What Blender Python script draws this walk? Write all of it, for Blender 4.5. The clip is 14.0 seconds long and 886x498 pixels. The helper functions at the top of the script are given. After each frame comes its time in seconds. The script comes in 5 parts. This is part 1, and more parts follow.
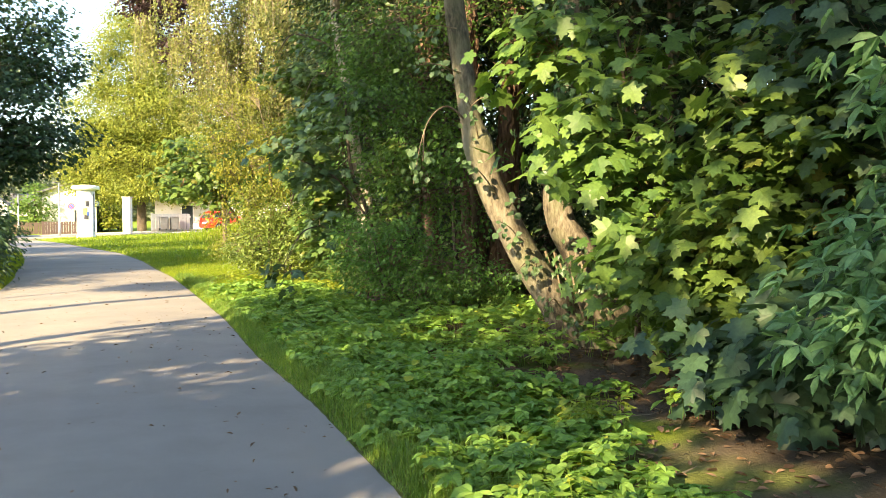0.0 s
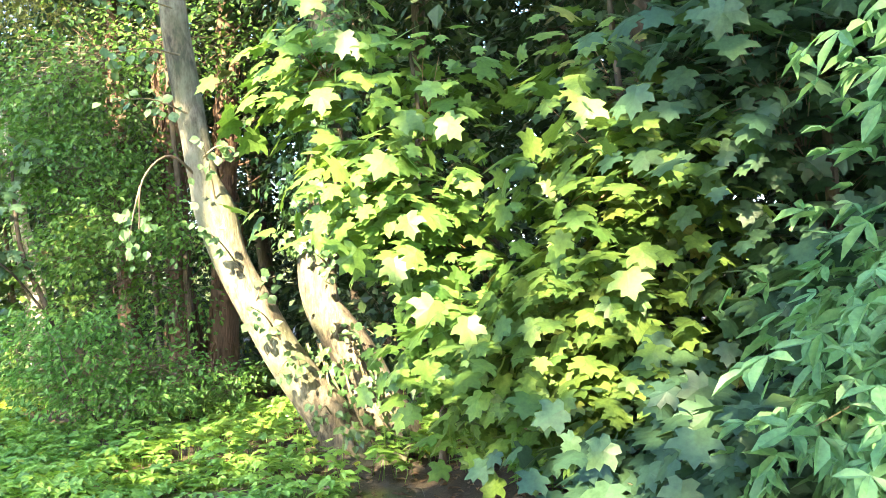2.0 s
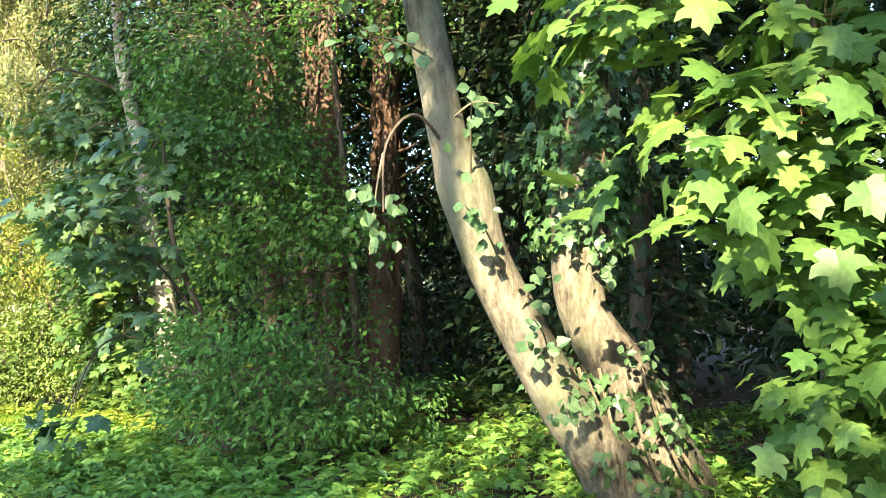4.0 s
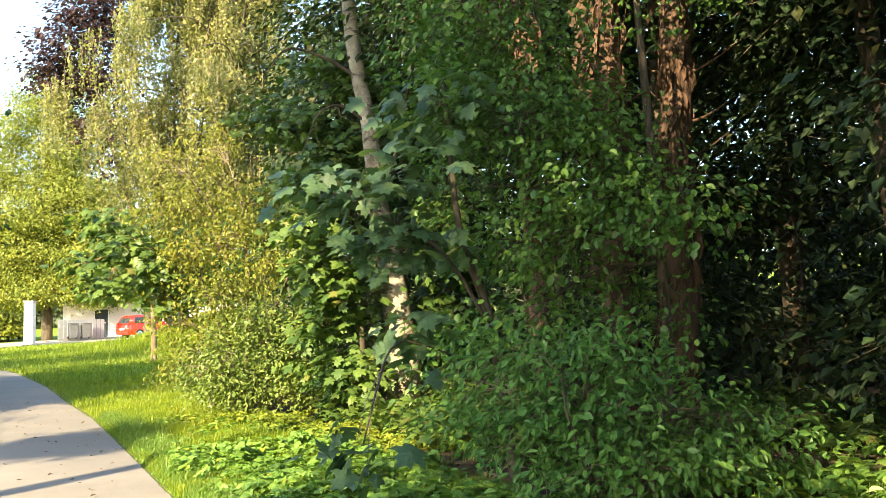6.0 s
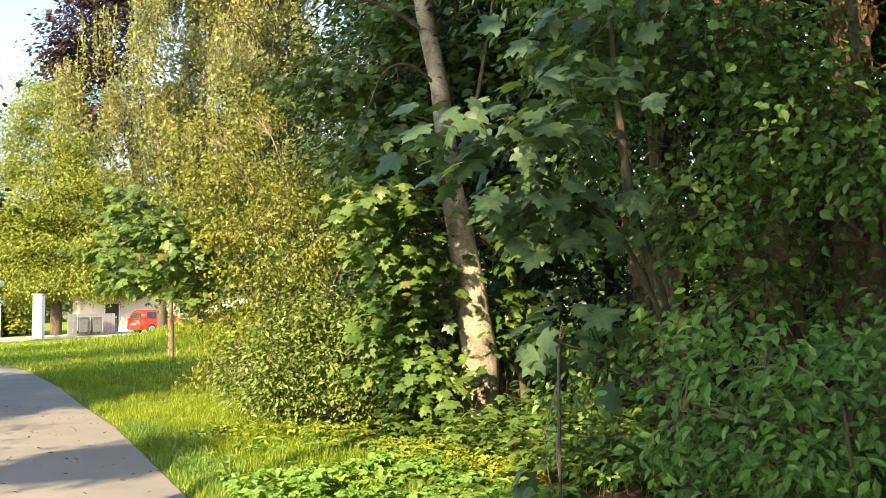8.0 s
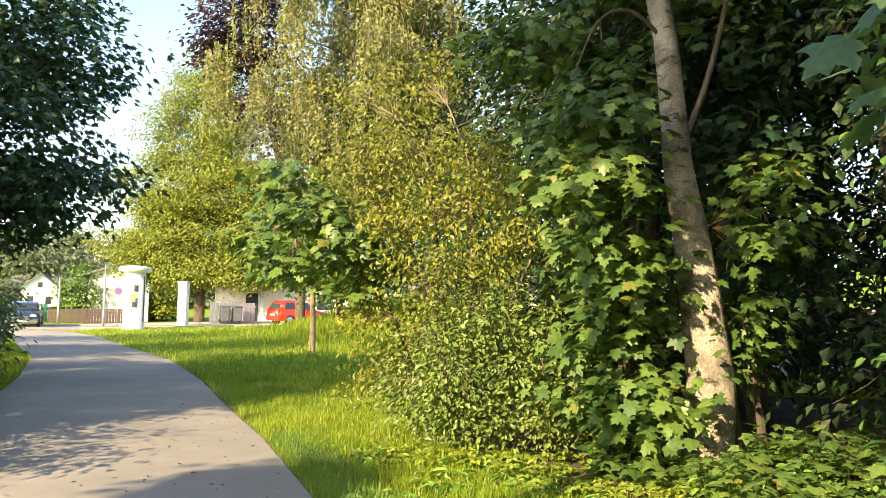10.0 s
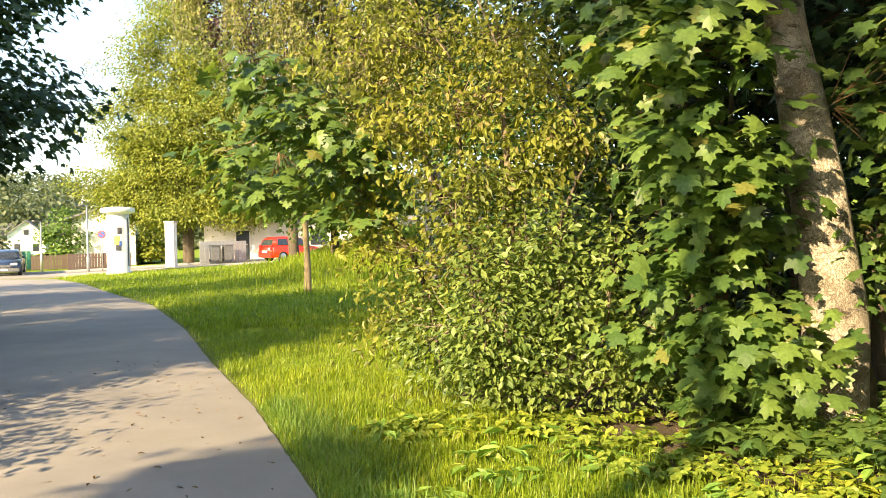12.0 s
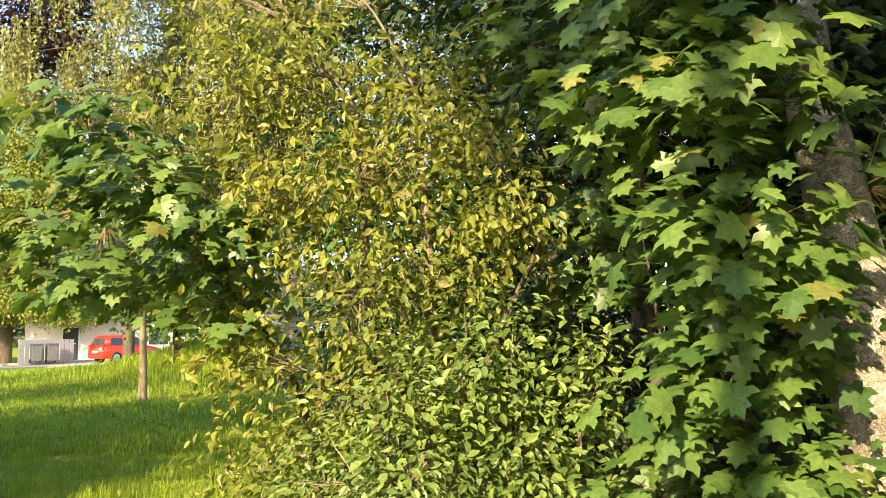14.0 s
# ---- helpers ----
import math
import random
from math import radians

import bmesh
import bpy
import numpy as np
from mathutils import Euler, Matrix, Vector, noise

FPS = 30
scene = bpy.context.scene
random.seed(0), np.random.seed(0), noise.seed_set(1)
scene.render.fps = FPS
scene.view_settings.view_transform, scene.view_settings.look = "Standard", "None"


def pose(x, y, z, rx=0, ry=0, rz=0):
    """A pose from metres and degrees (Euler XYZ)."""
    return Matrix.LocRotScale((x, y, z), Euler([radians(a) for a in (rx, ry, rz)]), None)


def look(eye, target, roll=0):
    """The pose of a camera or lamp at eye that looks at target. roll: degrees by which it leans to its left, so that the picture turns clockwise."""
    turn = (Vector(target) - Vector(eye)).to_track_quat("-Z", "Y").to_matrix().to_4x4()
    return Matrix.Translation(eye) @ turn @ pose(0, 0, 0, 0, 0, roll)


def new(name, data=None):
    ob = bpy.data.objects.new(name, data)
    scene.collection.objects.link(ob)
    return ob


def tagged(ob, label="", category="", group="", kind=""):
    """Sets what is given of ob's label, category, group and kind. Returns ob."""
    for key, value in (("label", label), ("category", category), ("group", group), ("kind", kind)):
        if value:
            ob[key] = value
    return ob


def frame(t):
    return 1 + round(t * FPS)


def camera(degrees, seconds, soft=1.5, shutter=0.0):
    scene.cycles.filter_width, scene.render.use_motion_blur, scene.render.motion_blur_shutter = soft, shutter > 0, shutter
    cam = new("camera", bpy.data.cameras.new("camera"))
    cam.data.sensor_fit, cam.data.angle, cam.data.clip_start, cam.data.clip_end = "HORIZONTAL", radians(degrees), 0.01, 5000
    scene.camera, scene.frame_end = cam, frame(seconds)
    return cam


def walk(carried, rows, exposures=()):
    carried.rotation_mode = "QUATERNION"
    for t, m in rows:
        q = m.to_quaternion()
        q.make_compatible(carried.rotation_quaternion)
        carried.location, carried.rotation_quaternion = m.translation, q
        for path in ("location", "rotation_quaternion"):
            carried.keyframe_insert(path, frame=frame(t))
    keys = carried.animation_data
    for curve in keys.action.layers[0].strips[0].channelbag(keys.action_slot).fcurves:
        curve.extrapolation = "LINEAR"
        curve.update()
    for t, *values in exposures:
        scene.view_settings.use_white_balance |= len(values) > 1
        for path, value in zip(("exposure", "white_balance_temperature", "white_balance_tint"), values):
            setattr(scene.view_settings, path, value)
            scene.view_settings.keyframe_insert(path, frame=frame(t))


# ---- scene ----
cam = camera(55.0, 14.0, soft=0.5)
METRES, EYE, TILT, LEAN, TURN = 16.0, 1.5, -2.2, 0.0, 0.0
ROWS = [
    (0.0, 0.0, 0.0, 0.0, 0.0, 0.0, -0.0),
    (0.5, -0.0002, 0.0333, 0.0006, -11.0, 2.33, 0.67),
    (1.0, -0.0035, 0.0696, 0.0019, -16.0, 4.46, 2.12),
    (1.5, -0.0138, 0.1033, 0.0041, -19.88, 4.76, 2.68),
    (2.0, -0.0237, 0.1392, 0.0037, -20.69, 5.16, 3.47),
    (2.5, -0.04, 0.1751, 0.0064, -20.66, 5.6, 3.97),
    (3.0, -0.052, 0.2092, 0.0092, -21.47, 5.68, 2.53),
    (3.5, -0.0641, 0.2464, 0.0124, -18.67, 5.53, 2.78),
    (4.0, -0.0784, 0.2811, 0.0147, -15.89, 5.74, 2.66),
    (6.5, -0.1612, 0.4461, 0.021, -4.58, 6.52, 1.44),
    (7.0, -0.1739, 0.4763, 0.0204, -5.27, 6.44, 1.21),
    (9.5, -0.2348, 0.6377, 0.0311, -0.3, 6.27, -1.09),
    (10.0, -0.2476, 0.6706, 0.0329, 3.35, 6.22, -1.49),
    (10.5, -0.2578, 0.7009, 0.035, 3.68, 6.03, -1.02),
    (11.0, -0.2649, 0.7359, 0.0353, 4.01, 5.85, 0.21),
    (11.5, -0.2733, 0.7707, 0.0357, 3.89, 3.14, 0.97),
    (12.0, -0.2764, 0.8066, 0.0358, 3.01, 1.48, 1.1),
    (12.5, -0.2804, 0.8414, 0.039, 1.38, 3.79, 0.9),
    (13.0, -0.2846, 0.8749, 0.0429, -4.45, 6.94, 0.82),
    (13.5, -0.2909, 0.9091, 0.0447, -7.44, 7.7, 0.67),
    (14.0, -0.3029, 0.9416, 0.0473, -7.09, 8.04, 0.78),
]
EXPOSURES = [(0.0, 2.03, 6800, 12), (0.6, 3.05, 6900, 12), (1.2, 3.6, 6550, 11), (2.0, 3.62, 6050, 9), (3.0, 3.38, 5850, 8), (4.2, 2.5, 5700, 8), (6.3, 2.0, 6500, 10), (9.5, 1.62, 6600, 12), (11.5, 1.68, 6850, 12), (12.6, 1.68, 6950, 13), (13.0, 1.68, 6800, 12), (13.4, 1.92, 6600, 11), (14.0, 1.64, 6500, 11)]
walk(cam, [(t, pose(0, 0, EYE, TILT, LEAN, TURN) @ pose(METRES * x, METRES * y, METRES * z, 90 + pitch, roll, yaw)) for t, x, y, z, yaw, pitch, roll in ROWS], EXPOSURES)

# ---- light ----
SUN_AZ, SUN_EL = 213.0, 26.0  # degrees clockwise from +y, and above the horizon
world = bpy.data.worlds.new("world")
scene.world = world
world.use_nodes = True
wn = world.node_tree
sky = wn.nodes.new("ShaderNodeTexSky")
sky.sky_type, sky.sun_disc = "NISHITA", False
sky.sun_elevation, sky.sun_rotation = radians(SUN_EL), radians(SUN_AZ)
sky.air_density, sky.dust_density, sky.ozone_density = 1.0, 0.8, 0.8
wn.links.new(sky.outputs[0], wn.nodes["Background"].inputs[0])
wn.nodes["Background"].inputs[1].default_value = 0.15
sun_data = bpy.data.lights.new("sun", "SUN")
sun_data.energy, sun_data.angle, sun_data.color = 5.0, radians(0.55), (1.0, 0.79, 0.47)
sun = new("sun", sun_data)
SUN_TO = Vector((math.sin(radians(SUN_AZ)) * math.cos(radians(SUN_EL)), math.cos(radians(SUN_AZ)) * math.cos(radians(SUN_EL)), math.sin(radians(SUN_EL))))
sun.matrix_world = look(SUN_TO * 60, (0, 0, 0))


# ---- materials ----
def nodes_of(name):
    m = bpy.data.materials.new(name)
    m.use_nodes = True
    return m, m.node_tree.nodes, m.node_tree.links, m.node_tree.nodes["Principled BSDF"]


def ramp(nodes, stops):
    r = nodes.new("ShaderNodeValToRGB")
    while len(r.color_ramp.elements) < len(stops):
        r.color_ramp.elements.new(0.5)
    for e, (p, c) in zip(r.color_ramp.elements, stops):
        e.position, e.color = p, (*c, 1)
    return r


def noise_tex(nodes, links, scale, detail=4.0, rough=0.55, stretch=None):
    co = nodes.new("ShaderNodeTexCoord")
    n = nodes.new("ShaderNodeTexNoise")
    n.inputs["Scale"].default_value, n.inputs["Detail"].default_value, n.inputs["Roughness"].default_value = scale, detail, rough
    if stretch:
        mp = nodes.new("ShaderNodeMapping")
        mp.inputs["Scale"].default_value = stretch
        links.new(co.outputs["Object"], mp.inputs[0])
        links.new(mp.outputs[0], n.inputs["Vector"])
    else:
        links.new(co.outputs["Object"], n.inputs["Vector"])
    return n


def mixer(nodes, links, fac, a, b, mode="MIX"):
    m = nodes.new("ShaderNodeMix")
    m.data_type, m.blend_type = "RGBA", mode
    for k, v in ((0, fac), (6, a), (7, b)):
        if isinstance(v, (int, float)):
            m.inputs[k].default_value = v
        elif isinstance(v, tuple):
            m.inputs[k].default_value = (*v, 1)
        else:
            links.new(v, m.inputs[k])
    return m.outputs[2]


def add_bump(nodes, links, bsdf, height, strength, distance):
    b = nodes.new("ShaderNodeBump")
    b.inputs["Strength"].default_value, b.inputs["Distance"].default_value = strength, distance
    links.new(height, b.inputs["Height"])
    links.new(b.outputs[0], bsdf.inputs["Normal"])


def surface(name, dark, light, scale=6.0, rough=0.8, bump=0.3, depth=0.01, metal=0.0, stretch=None, fine=8.0, spec=0.5):
    """Two scales of noise in colour, roughness and relief."""
    m, n, l, b = nodes_of(name)
    big, small = noise_tex(n, l, scale, stretch=stretch), noise_tex(n, l, scale * fine, 6, 0.65, stretch)
    add = n.new("ShaderNodeMath")
    add.operation = "MULTIPLY_ADD"
    add.inputs[1].default_value = 0.5
    l.new(small.outputs[0], add.inputs[0])
    half = n.new("ShaderNodeMath")
    half.operation = "MULTIPLY"
    half.inputs[1].default_value = 0.5
    l.new(big.outputs[0], half.inputs[0])
    l.new(half.outputs[0], add.inputs[2])
    r = ramp(n, [(0.33, dark), (0.67, light)])
    l.new(add.outputs[0], r.inputs[0])
    l.new(r.outputs[0], b.inputs["Base Color"])
    b.inputs["Roughness"].default_value, b.inputs["Metallic"].default_value, b.inputs["Specular IOR Level"].default_value = rough, metal, spec
    if bump:
        add_bump(n, l, b, add.outputs[0], bump, depth)
    return m


def leaf_material(name, dark, light, odd=None, translucent=0.35, rough=0.44, vein=40.0):
    """Leaves: each one its own tone, with a fine mottling, light shining through."""
    m, n, l, b = nodes_of(name)
    geo = n.new("ShaderNodeNewGeometry")
    stops = [(0.0, dark), (0.85, light)]
    if odd:
        stops = [(0.0, dark), (0.8, light), (0.955, light), (0.985, odd)]
    r = ramp(n, [(p, (c[0] * 1.02, c[1], c[2] * 1.4)) for p, c in stops])
    l.new(geo.outputs["Random Per Island"], r.inputs[0])
    mott = noise_tex(n, l, vein, 3)
    tone = ramp(n, [(0.3, (0.72, 0.74, 0.68)), (0.7, (1.12, 1.1, 1.0))])
    l.new(mott.outputs[0], tone.inputs[0])
    patch = noise_tex(n, l, 0.7, 2)
    drift = ramp(n, [(0.3, (0.78, 0.85, 0.8)), (0.7, (1.12, 1.05, 0.9))])
    l.new(patch.outputs[0], drift.inputs[0])
    col = mixer(n, l, 1.0, mixer(n, l, 1.0, r.outputs[0], tone.outputs[0], "MULTIPLY"), drift.outputs[0], "MULTIPLY")
    l.new(col, b.inputs["Base Color"])
    b.inputs["Roughness"].default_value, b.inputs["Specular IOR Level"].default_value = rough, 0.4
    tr = n.new("ShaderNodeBsdfTranslucent")
    warm = mixer(n, l, 1.0, col, (1.25, 1.25, 0.6), "MULTIPLY")
    l.new(warm, tr.inputs[0])
    mix = n.new("ShaderNodeMixShader")
    mix.inputs[0].default_value = translucent
    l.new(b.outputs[0], mix.inputs[1])
    l.new(tr.outputs[0], mix.inputs[2])
    l.new(mix.outputs[0], n["Material Output"].inputs[0])
    return m


MAPLE = leaf_material("maple_leaf", (0.06, 0.125, 0.027), (0.15, 0.24, 0.045), (0.22, 0.23, 0.05))
# Lighter copy of the maple leaf, with sunlight put into its colour.
MAPLE_PALE = leaf_material("sunlit_maple_leaf", (0.08, 0.165, 0.03), (0.175, 0.29, 0.055))
MAPLE_DULL = leaf_material("dull_maple_leaf", (0.06, 0.125, 0.05), (0.13, 0.22, 0.09))
LAUREL = leaf_material("laurel_leaf", (0.075, 0.185, 0.035), (0.17, 0.34, 0.06))
ELDER = leaf_material("elder_leaf", (0.1, 0.22, 0.08), (0.19, 0.36, 0.14))
HORNBEAM = leaf_material("hornbeam_leaf", (0.06, 0.145, 0.025), (0.14, 0.27, 0.045))
# Near-black and matt: the wood's inner shade is put into this leaf colour.
SHADED_WOOD_LEAF = leaf_material("shaded_woodland_leaf", (0.014, 0.036, 0.011), (0.04, 0.075, 0.021), (0.09, 0.09, 0.025), translucent=0.15, rough=0.6)
IVY = leaf_material("ivy_leaf", (0.04, 0.095, 0.03), (0.1, 0.19, 0.055), rough=0.36, translucent=0.2)
YELLOW = leaf_material("yellowing_leaf", (0.145, 0.178, 0.03), (0.345, 0.375, 0.065), (0.36, 0.31, 0.1), translucent=0.45)
PRIVET = leaf_material("privet_leaf", (0.11, 0.175, 0.035), (0.25, 0.33, 0.07))
BIRCH_LEAF = leaf_material("birch_leaf", (0.14, 0.17, 0.04), (0.3, 0.32, 0.09), (0.36, 0.31, 0.1))
LINDEN = leaf_material("linden_leaf", (0.16, 0.22, 0.03), (0.33, 0.37, 0.06), vein=8)
# Darker copy of the maple leaf, with shade put into its colour.
SHADED_LEAF = leaf_material("shaded_maple_leaf", (0.035, 0.08, 0.04), (0.075, 0.145, 0.06))
PURPLE = leaf_material("purple_leaf", (0.03, 0.015, 0.015), (0.07, 0.04, 0.035))
HERB = leaf_material("herb_leaf", (0.15, 0.3, 0.05), (0.28, 0.46, 0.075), (0.38, 0.44, 0.05))
HERB_YELLOW = leaf_material("yellow_herb_leaf", (0.16, 0.26, 0.03), (0.36, 0.42, 0.05))
GRASS = leaf_material("grass_blade", (0.165, 0.26, 0.016), (0.335, 0.43, 0.03), (0.4, 0.38, 0.13), translucent=0.45)
VERGE = leaf_material("verge_grass_blade", (0.12, 0.23, 0.035), (0.25, 0.39, 0.06), (0.3, 0.3, 0.1), translucent=0.4)
LITTER = leaf_material("dead_leaf", (0.1, 0.06, 0.03), (0.28, 0.18, 0.09), translucent=0.1, rough=0.8)
# Paler and greyer: distance haze is put into the leaf colour.
FAR_LEAF = leaf_material("hazed_far_leaf", (0.11, 0.145, 0.075), (0.19, 0.23, 0.11), vein=2)



def mossy_bark():
    """Smooth grey-brown bark with dark blotches, cracks and a green bloom of algae."""
    m, n, l, b = nodes_of("grey_bark")
    big, fine = noise_tex(n, l, 2.2, 5, 0.6, (1, 1, 0.5)), noise_tex(n, l, 22.0, 6, 0.7, (1, 1, 0.35))
    base = ramp(n, [(0.4, (0.03, 0.024, 0.017)), (0.48, (0.12, 0.1, 0.07)), (0.57, (0.22, 0.195, 0.145))])
    l.new(mixer(n, l, 0.45, big.outputs[0], fine.outputs[0]), base.inputs[0])
    moss = noise_tex(n, l, 1.3, 4, 0.6)
    share = ramp(n, [(0.48, (0, 0, 0)), (0.66, (0.75, 0.75, 0.75))])
    l.new(moss.outputs[0], share.inputs[0])
    l.new(mixer(n, l, share.outputs[0], base.outputs[0], (0.1, 0.115, 0.055)), b.inputs["Base Color"])
    b.inputs["Roughness"].default_value = 0.88
    add_bump(n, l, b, mixer(n, l, 0.6, big.outputs[0], fine.outputs[0]), 0.9, 0.035)
    return m


BARK = mossy_bark()
BARK_DARK = surface("dark_bark", (0.035, 0.028, 0.02), (0.14, 0.105, 0.075), 5.0, 0.9, 0.7, 0.03, stretch=(1, 1, 0.25))
BARK_RED = surface("shaggy_red_bark", (0.035, 0.021, 0.014), (0.18, 0.105, 0.065), 7.0, 0.9, 0.9, 0.04, stretch=(1, 1, 0.12))
TWIG = surface("twig_bark", (0.09, 0.07, 0.045), (0.24, 0.19, 0.12), 9.0, 0.8, 0.3, 0.004)
TWIG_RED = surface("reddish_maple_twig", (0.12, 0.07, 0.035), (0.28, 0.17, 0.085), 9.0, 0.7, 0.2, 0.004)
SAWN = surface("sawn_wood_post", (0.16, 0.12, 0.07), (0.34, 0.27, 0.16), 5, 0.85, 0.4, 0.006, stretch=(1, 1, 0.2))


def birch_bark():
    """Pale tan old birch bark: a net of upright fissures, papery patches and a few dark bands."""
    m, n, l, b = nodes_of("birch_bark")
    co, mp = n.new("ShaderNodeTexCoord"), n.new("ShaderNodeMapping")
    warp = noise_tex(n, l, 5.0, 4, 0.6)
    mp.inputs["Scale"].default_value = (1, 1, 0.38)
    l.new(co.outputs["Object"], mp.inputs[0])
    shift = n.new("ShaderNodeVectorMath")
    shift.operation = "MULTIPLY_ADD"
    shift.inputs[1].default_value = (0.5, 0.5, 0.3)
    l.new(warp.outputs["Color"], shift.inputs[0])
    l.new(mp.outputs[0], shift.inputs[2])
    cell = n.new("ShaderNodeTexVoronoi")
    cell.feature = "DISTANCE_TO_EDGE"
    cell.inputs["Scale"].default_value = 26.0
    l.new(shift.outputs[0], cell.inputs["Vector"])
    crack = ramp(n, [(0.0, (0.66, 0.61, 0.56)), (0.14, (1, 1, 1))])
    l.new(cell.outputs["Distance"], crack.inputs[0])
    patch, band = noise_tex(n, l, 2.6, 5, 0.65), noise_tex(n, l, 3.4, 6, 0.75, (1, 1, 2.6))
    pale = ramp(n, [(0.38, (0.21, 0.18, 0.135)), (0.6, (0.5, 0.45, 0.36))])
    l.new(patch.outputs[0], pale.inputs[0])
    dark = ramp(n, [(0.36, (0.22, 0.18, 0.15)), (0.44, (1, 1, 1))])
    l.new(band.outputs[0], dark.inputs[0])
    col = mixer(n, l, 1.0, mixer(n, l, 1.0, pale.outputs[0], crack.outputs[0], "MULTIPLY"), dark.outputs[0], "MULTIPLY")
    l.new(col, b.inputs["Base Color"])
    b.inputs["Roughness"].default_value = 0.82
    add_bump(n, l, b, crack.outputs[0], 0.8, 0.025)
    return m


BIRCH = birch_bark()


def ground_material():
    """Soil with litter under the trees, green turf elsewhere, by the painted share of soil."""
    m, n, l, b = nodes_of("soil_and_turf")
    at = n.new("ShaderNodeAttribute")
    at.attribute_name = "soil"
    soil_n, fine = noise_tex(n, l, 3.0, 6, 0.7), noise_tex(n, l, 45.0, 5, 0.7)
    soil = ramp(n, [(0.3, (0.045, 0.034, 0.024)), (0.55, (0.12, 0.09, 0.062)), (0.75, (0.22, 0.17, 0.115))])
    l.new(mixer(n, l, 0.5, soil_n.outputs[0], fine.outputs[0]), soil.inputs[0])
    turf_n = noise_tex(n, l, 0.9, 6, 0.7)
    turf = ramp(n, [(0.3, (0.11, 0.18, 0.014)), (0.55, (0.2, 0.27, 0.02)), (0.75, (0.29, 0.33, 0.035))])
    l.new(mixer(n, l, 0.55, turf_n.outputs[0], fine.outputs[0]), turf.inputs[0])
    l.new(mixer(n, l, at.outputs["Fac"], turf.outputs[0], soil.outputs[0]), b.inputs["Base Color"])
    b.inputs["Roughness"].default_value, b.inputs["Specular IOR Level"].default_value = 0.95, 0.2
    add_bump(n, l, b, fine.outputs[0], 0.8, 0.03)
    return m


def asphalt_material():
    m, n, l, b = nodes_of("worn_asphalt")
    grit, stain, blot = noise_tex(n, l, 160.0, 3, 0.8), noise_tex(n, l, 1.1, 6, 0.65), noise_tex(n, l, 0.25, 3)
    base = ramp(n, [(0.3, (0.22, 0.205, 0.185)), (0.7, (0.36, 0.335, 0.3))])
    l.new(mixer(n, l, 0.55, stain.outputs[0], grit.outputs[0]), base.inputs[0])
    pale = ramp(n, [(0.35, (0.86, 0.86, 0.88)), (0.65, (1.1, 1.08, 1.04))])
    l.new(blot.outputs[0], pale.inputs[0])
    l.new(mixer(n, l, 1.0, base.outputs[0], pale.outputs[0], "MULTIPLY"), b.inputs["Base Color"])
    b.inputs["Roughness"].default_value, b.inputs["Specular IOR Level"].default_value = 0.85, 0.35
    add_bump(n, l, b, grit.outputs[0], 0.5, 0.006)
    return m


GROUND_MAT, ASPHALT = ground_material(), asphalt_material()
CONCRETE = surface("kerb_concrete", (0.33, 0.32, 0.3), (0.48, 0.46, 0.43), 6, 0.85, 0.3, 0.005)
WHITE = surface("white_render", (0.66, 0.65, 0.62), (0.82, 0.81, 0.78), 1.2, 0.85, 0.15, 0.004)
CREAM = surface("cream_render", (0.55, 0.52, 0.46), (0.7, 0.67, 0.6), 0.8, 0.85, 0.15, 0.004)
ROOF_GREY = surface("grey_roof", (0.12, 0.12, 0.13), (0.22, 0.22, 0.23), 1.5, 0.8, 0.2, 0.01)
FENCE_BROWN = surface("brown_fence", (0.08, 0.055, 0.045), (0.15, 0.105, 0.085), 4, 0.8, 0.3, 0.005, stretch=(1, 1, 0.2))
FENCE_GREEN = surface("green_fence", (0.02, 0.13, 0.09), (0.04, 0.2, 0.14), 3, 0.5, 0.1, 0.003)
STEEL = surface("galvanised_steel", (0.38, 0.39, 0.4), (0.55, 0.56, 0.57), 8, 0.45, 0.1, 0.002, 0.8)
BIN_GREY = surface("grey_bin_plastic", (0.1, 0.105, 0.11), (0.16, 0.165, 0.17), 8, 0.5, 0.05, 0.001)
RUBBER = surface("tyre_rubber", (0.015, 0.015, 0.015), (0.035, 0.035, 0.035), 20, 0.8, 0.1, 0.002)
RIM = surface("alloy_rim", (0.45, 0.45, 0.46), (0.6, 0.6, 0.62), 20, 0.35, 0.0, 0.001, 0.9)
POSTER = surface("poster_paper", (0.6, 0.62, 0.66), (0.75, 0.77, 0.8), 3, 0.7, 0.1, 0.002)
DARK_PRINT_AND_SHADE = surface("dark_print_and_shade", (0.03, 0.03, 0.04), (0.08, 0.08, 0.1), 9, 0.7, 0.0, 0.001)
POSTER_YELLOW = surface("yellow_print", (0.6, 0.4, 0.08), (0.75, 0.55, 0.15), 9, 0.7, 0.0, 0.001)
POSTER_BLUE = surface("blue_print", (0.04, 0.1, 0.4), (0.1, 0.18, 0.55), 9, 0.7, 0.0, 0.001)
POSTER_RED = surface("red_print", (0.5, 0.05, 0.04), (0.65, 0.1, 0.06), 9, 0.6, 0.0, 0.001)


def paint(name, colour):
    m = surface(name, tuple(c * 0.9 for c in colour), colour, 3, 0.3, 0.0)
    m.node_tree.nodes["Principled BSDF"].inputs["Coat Weight"].default_value = 0.6
    return m


RED_PAINT, NAVY_PAINT, BLUE_PAINT = paint("red_car_paint", (0.75, 0.03, 0.015)), paint("navy_car_paint", (0.03, 0.05, 0.1)), paint("grey_blue_car_paint", (0.2, 0.27, 0.38))
TAIL = surface("tail_light_red", (0.4, 0.02, 0.02), (0.5, 0.04, 0.03), 20, 0.2, 0.0)
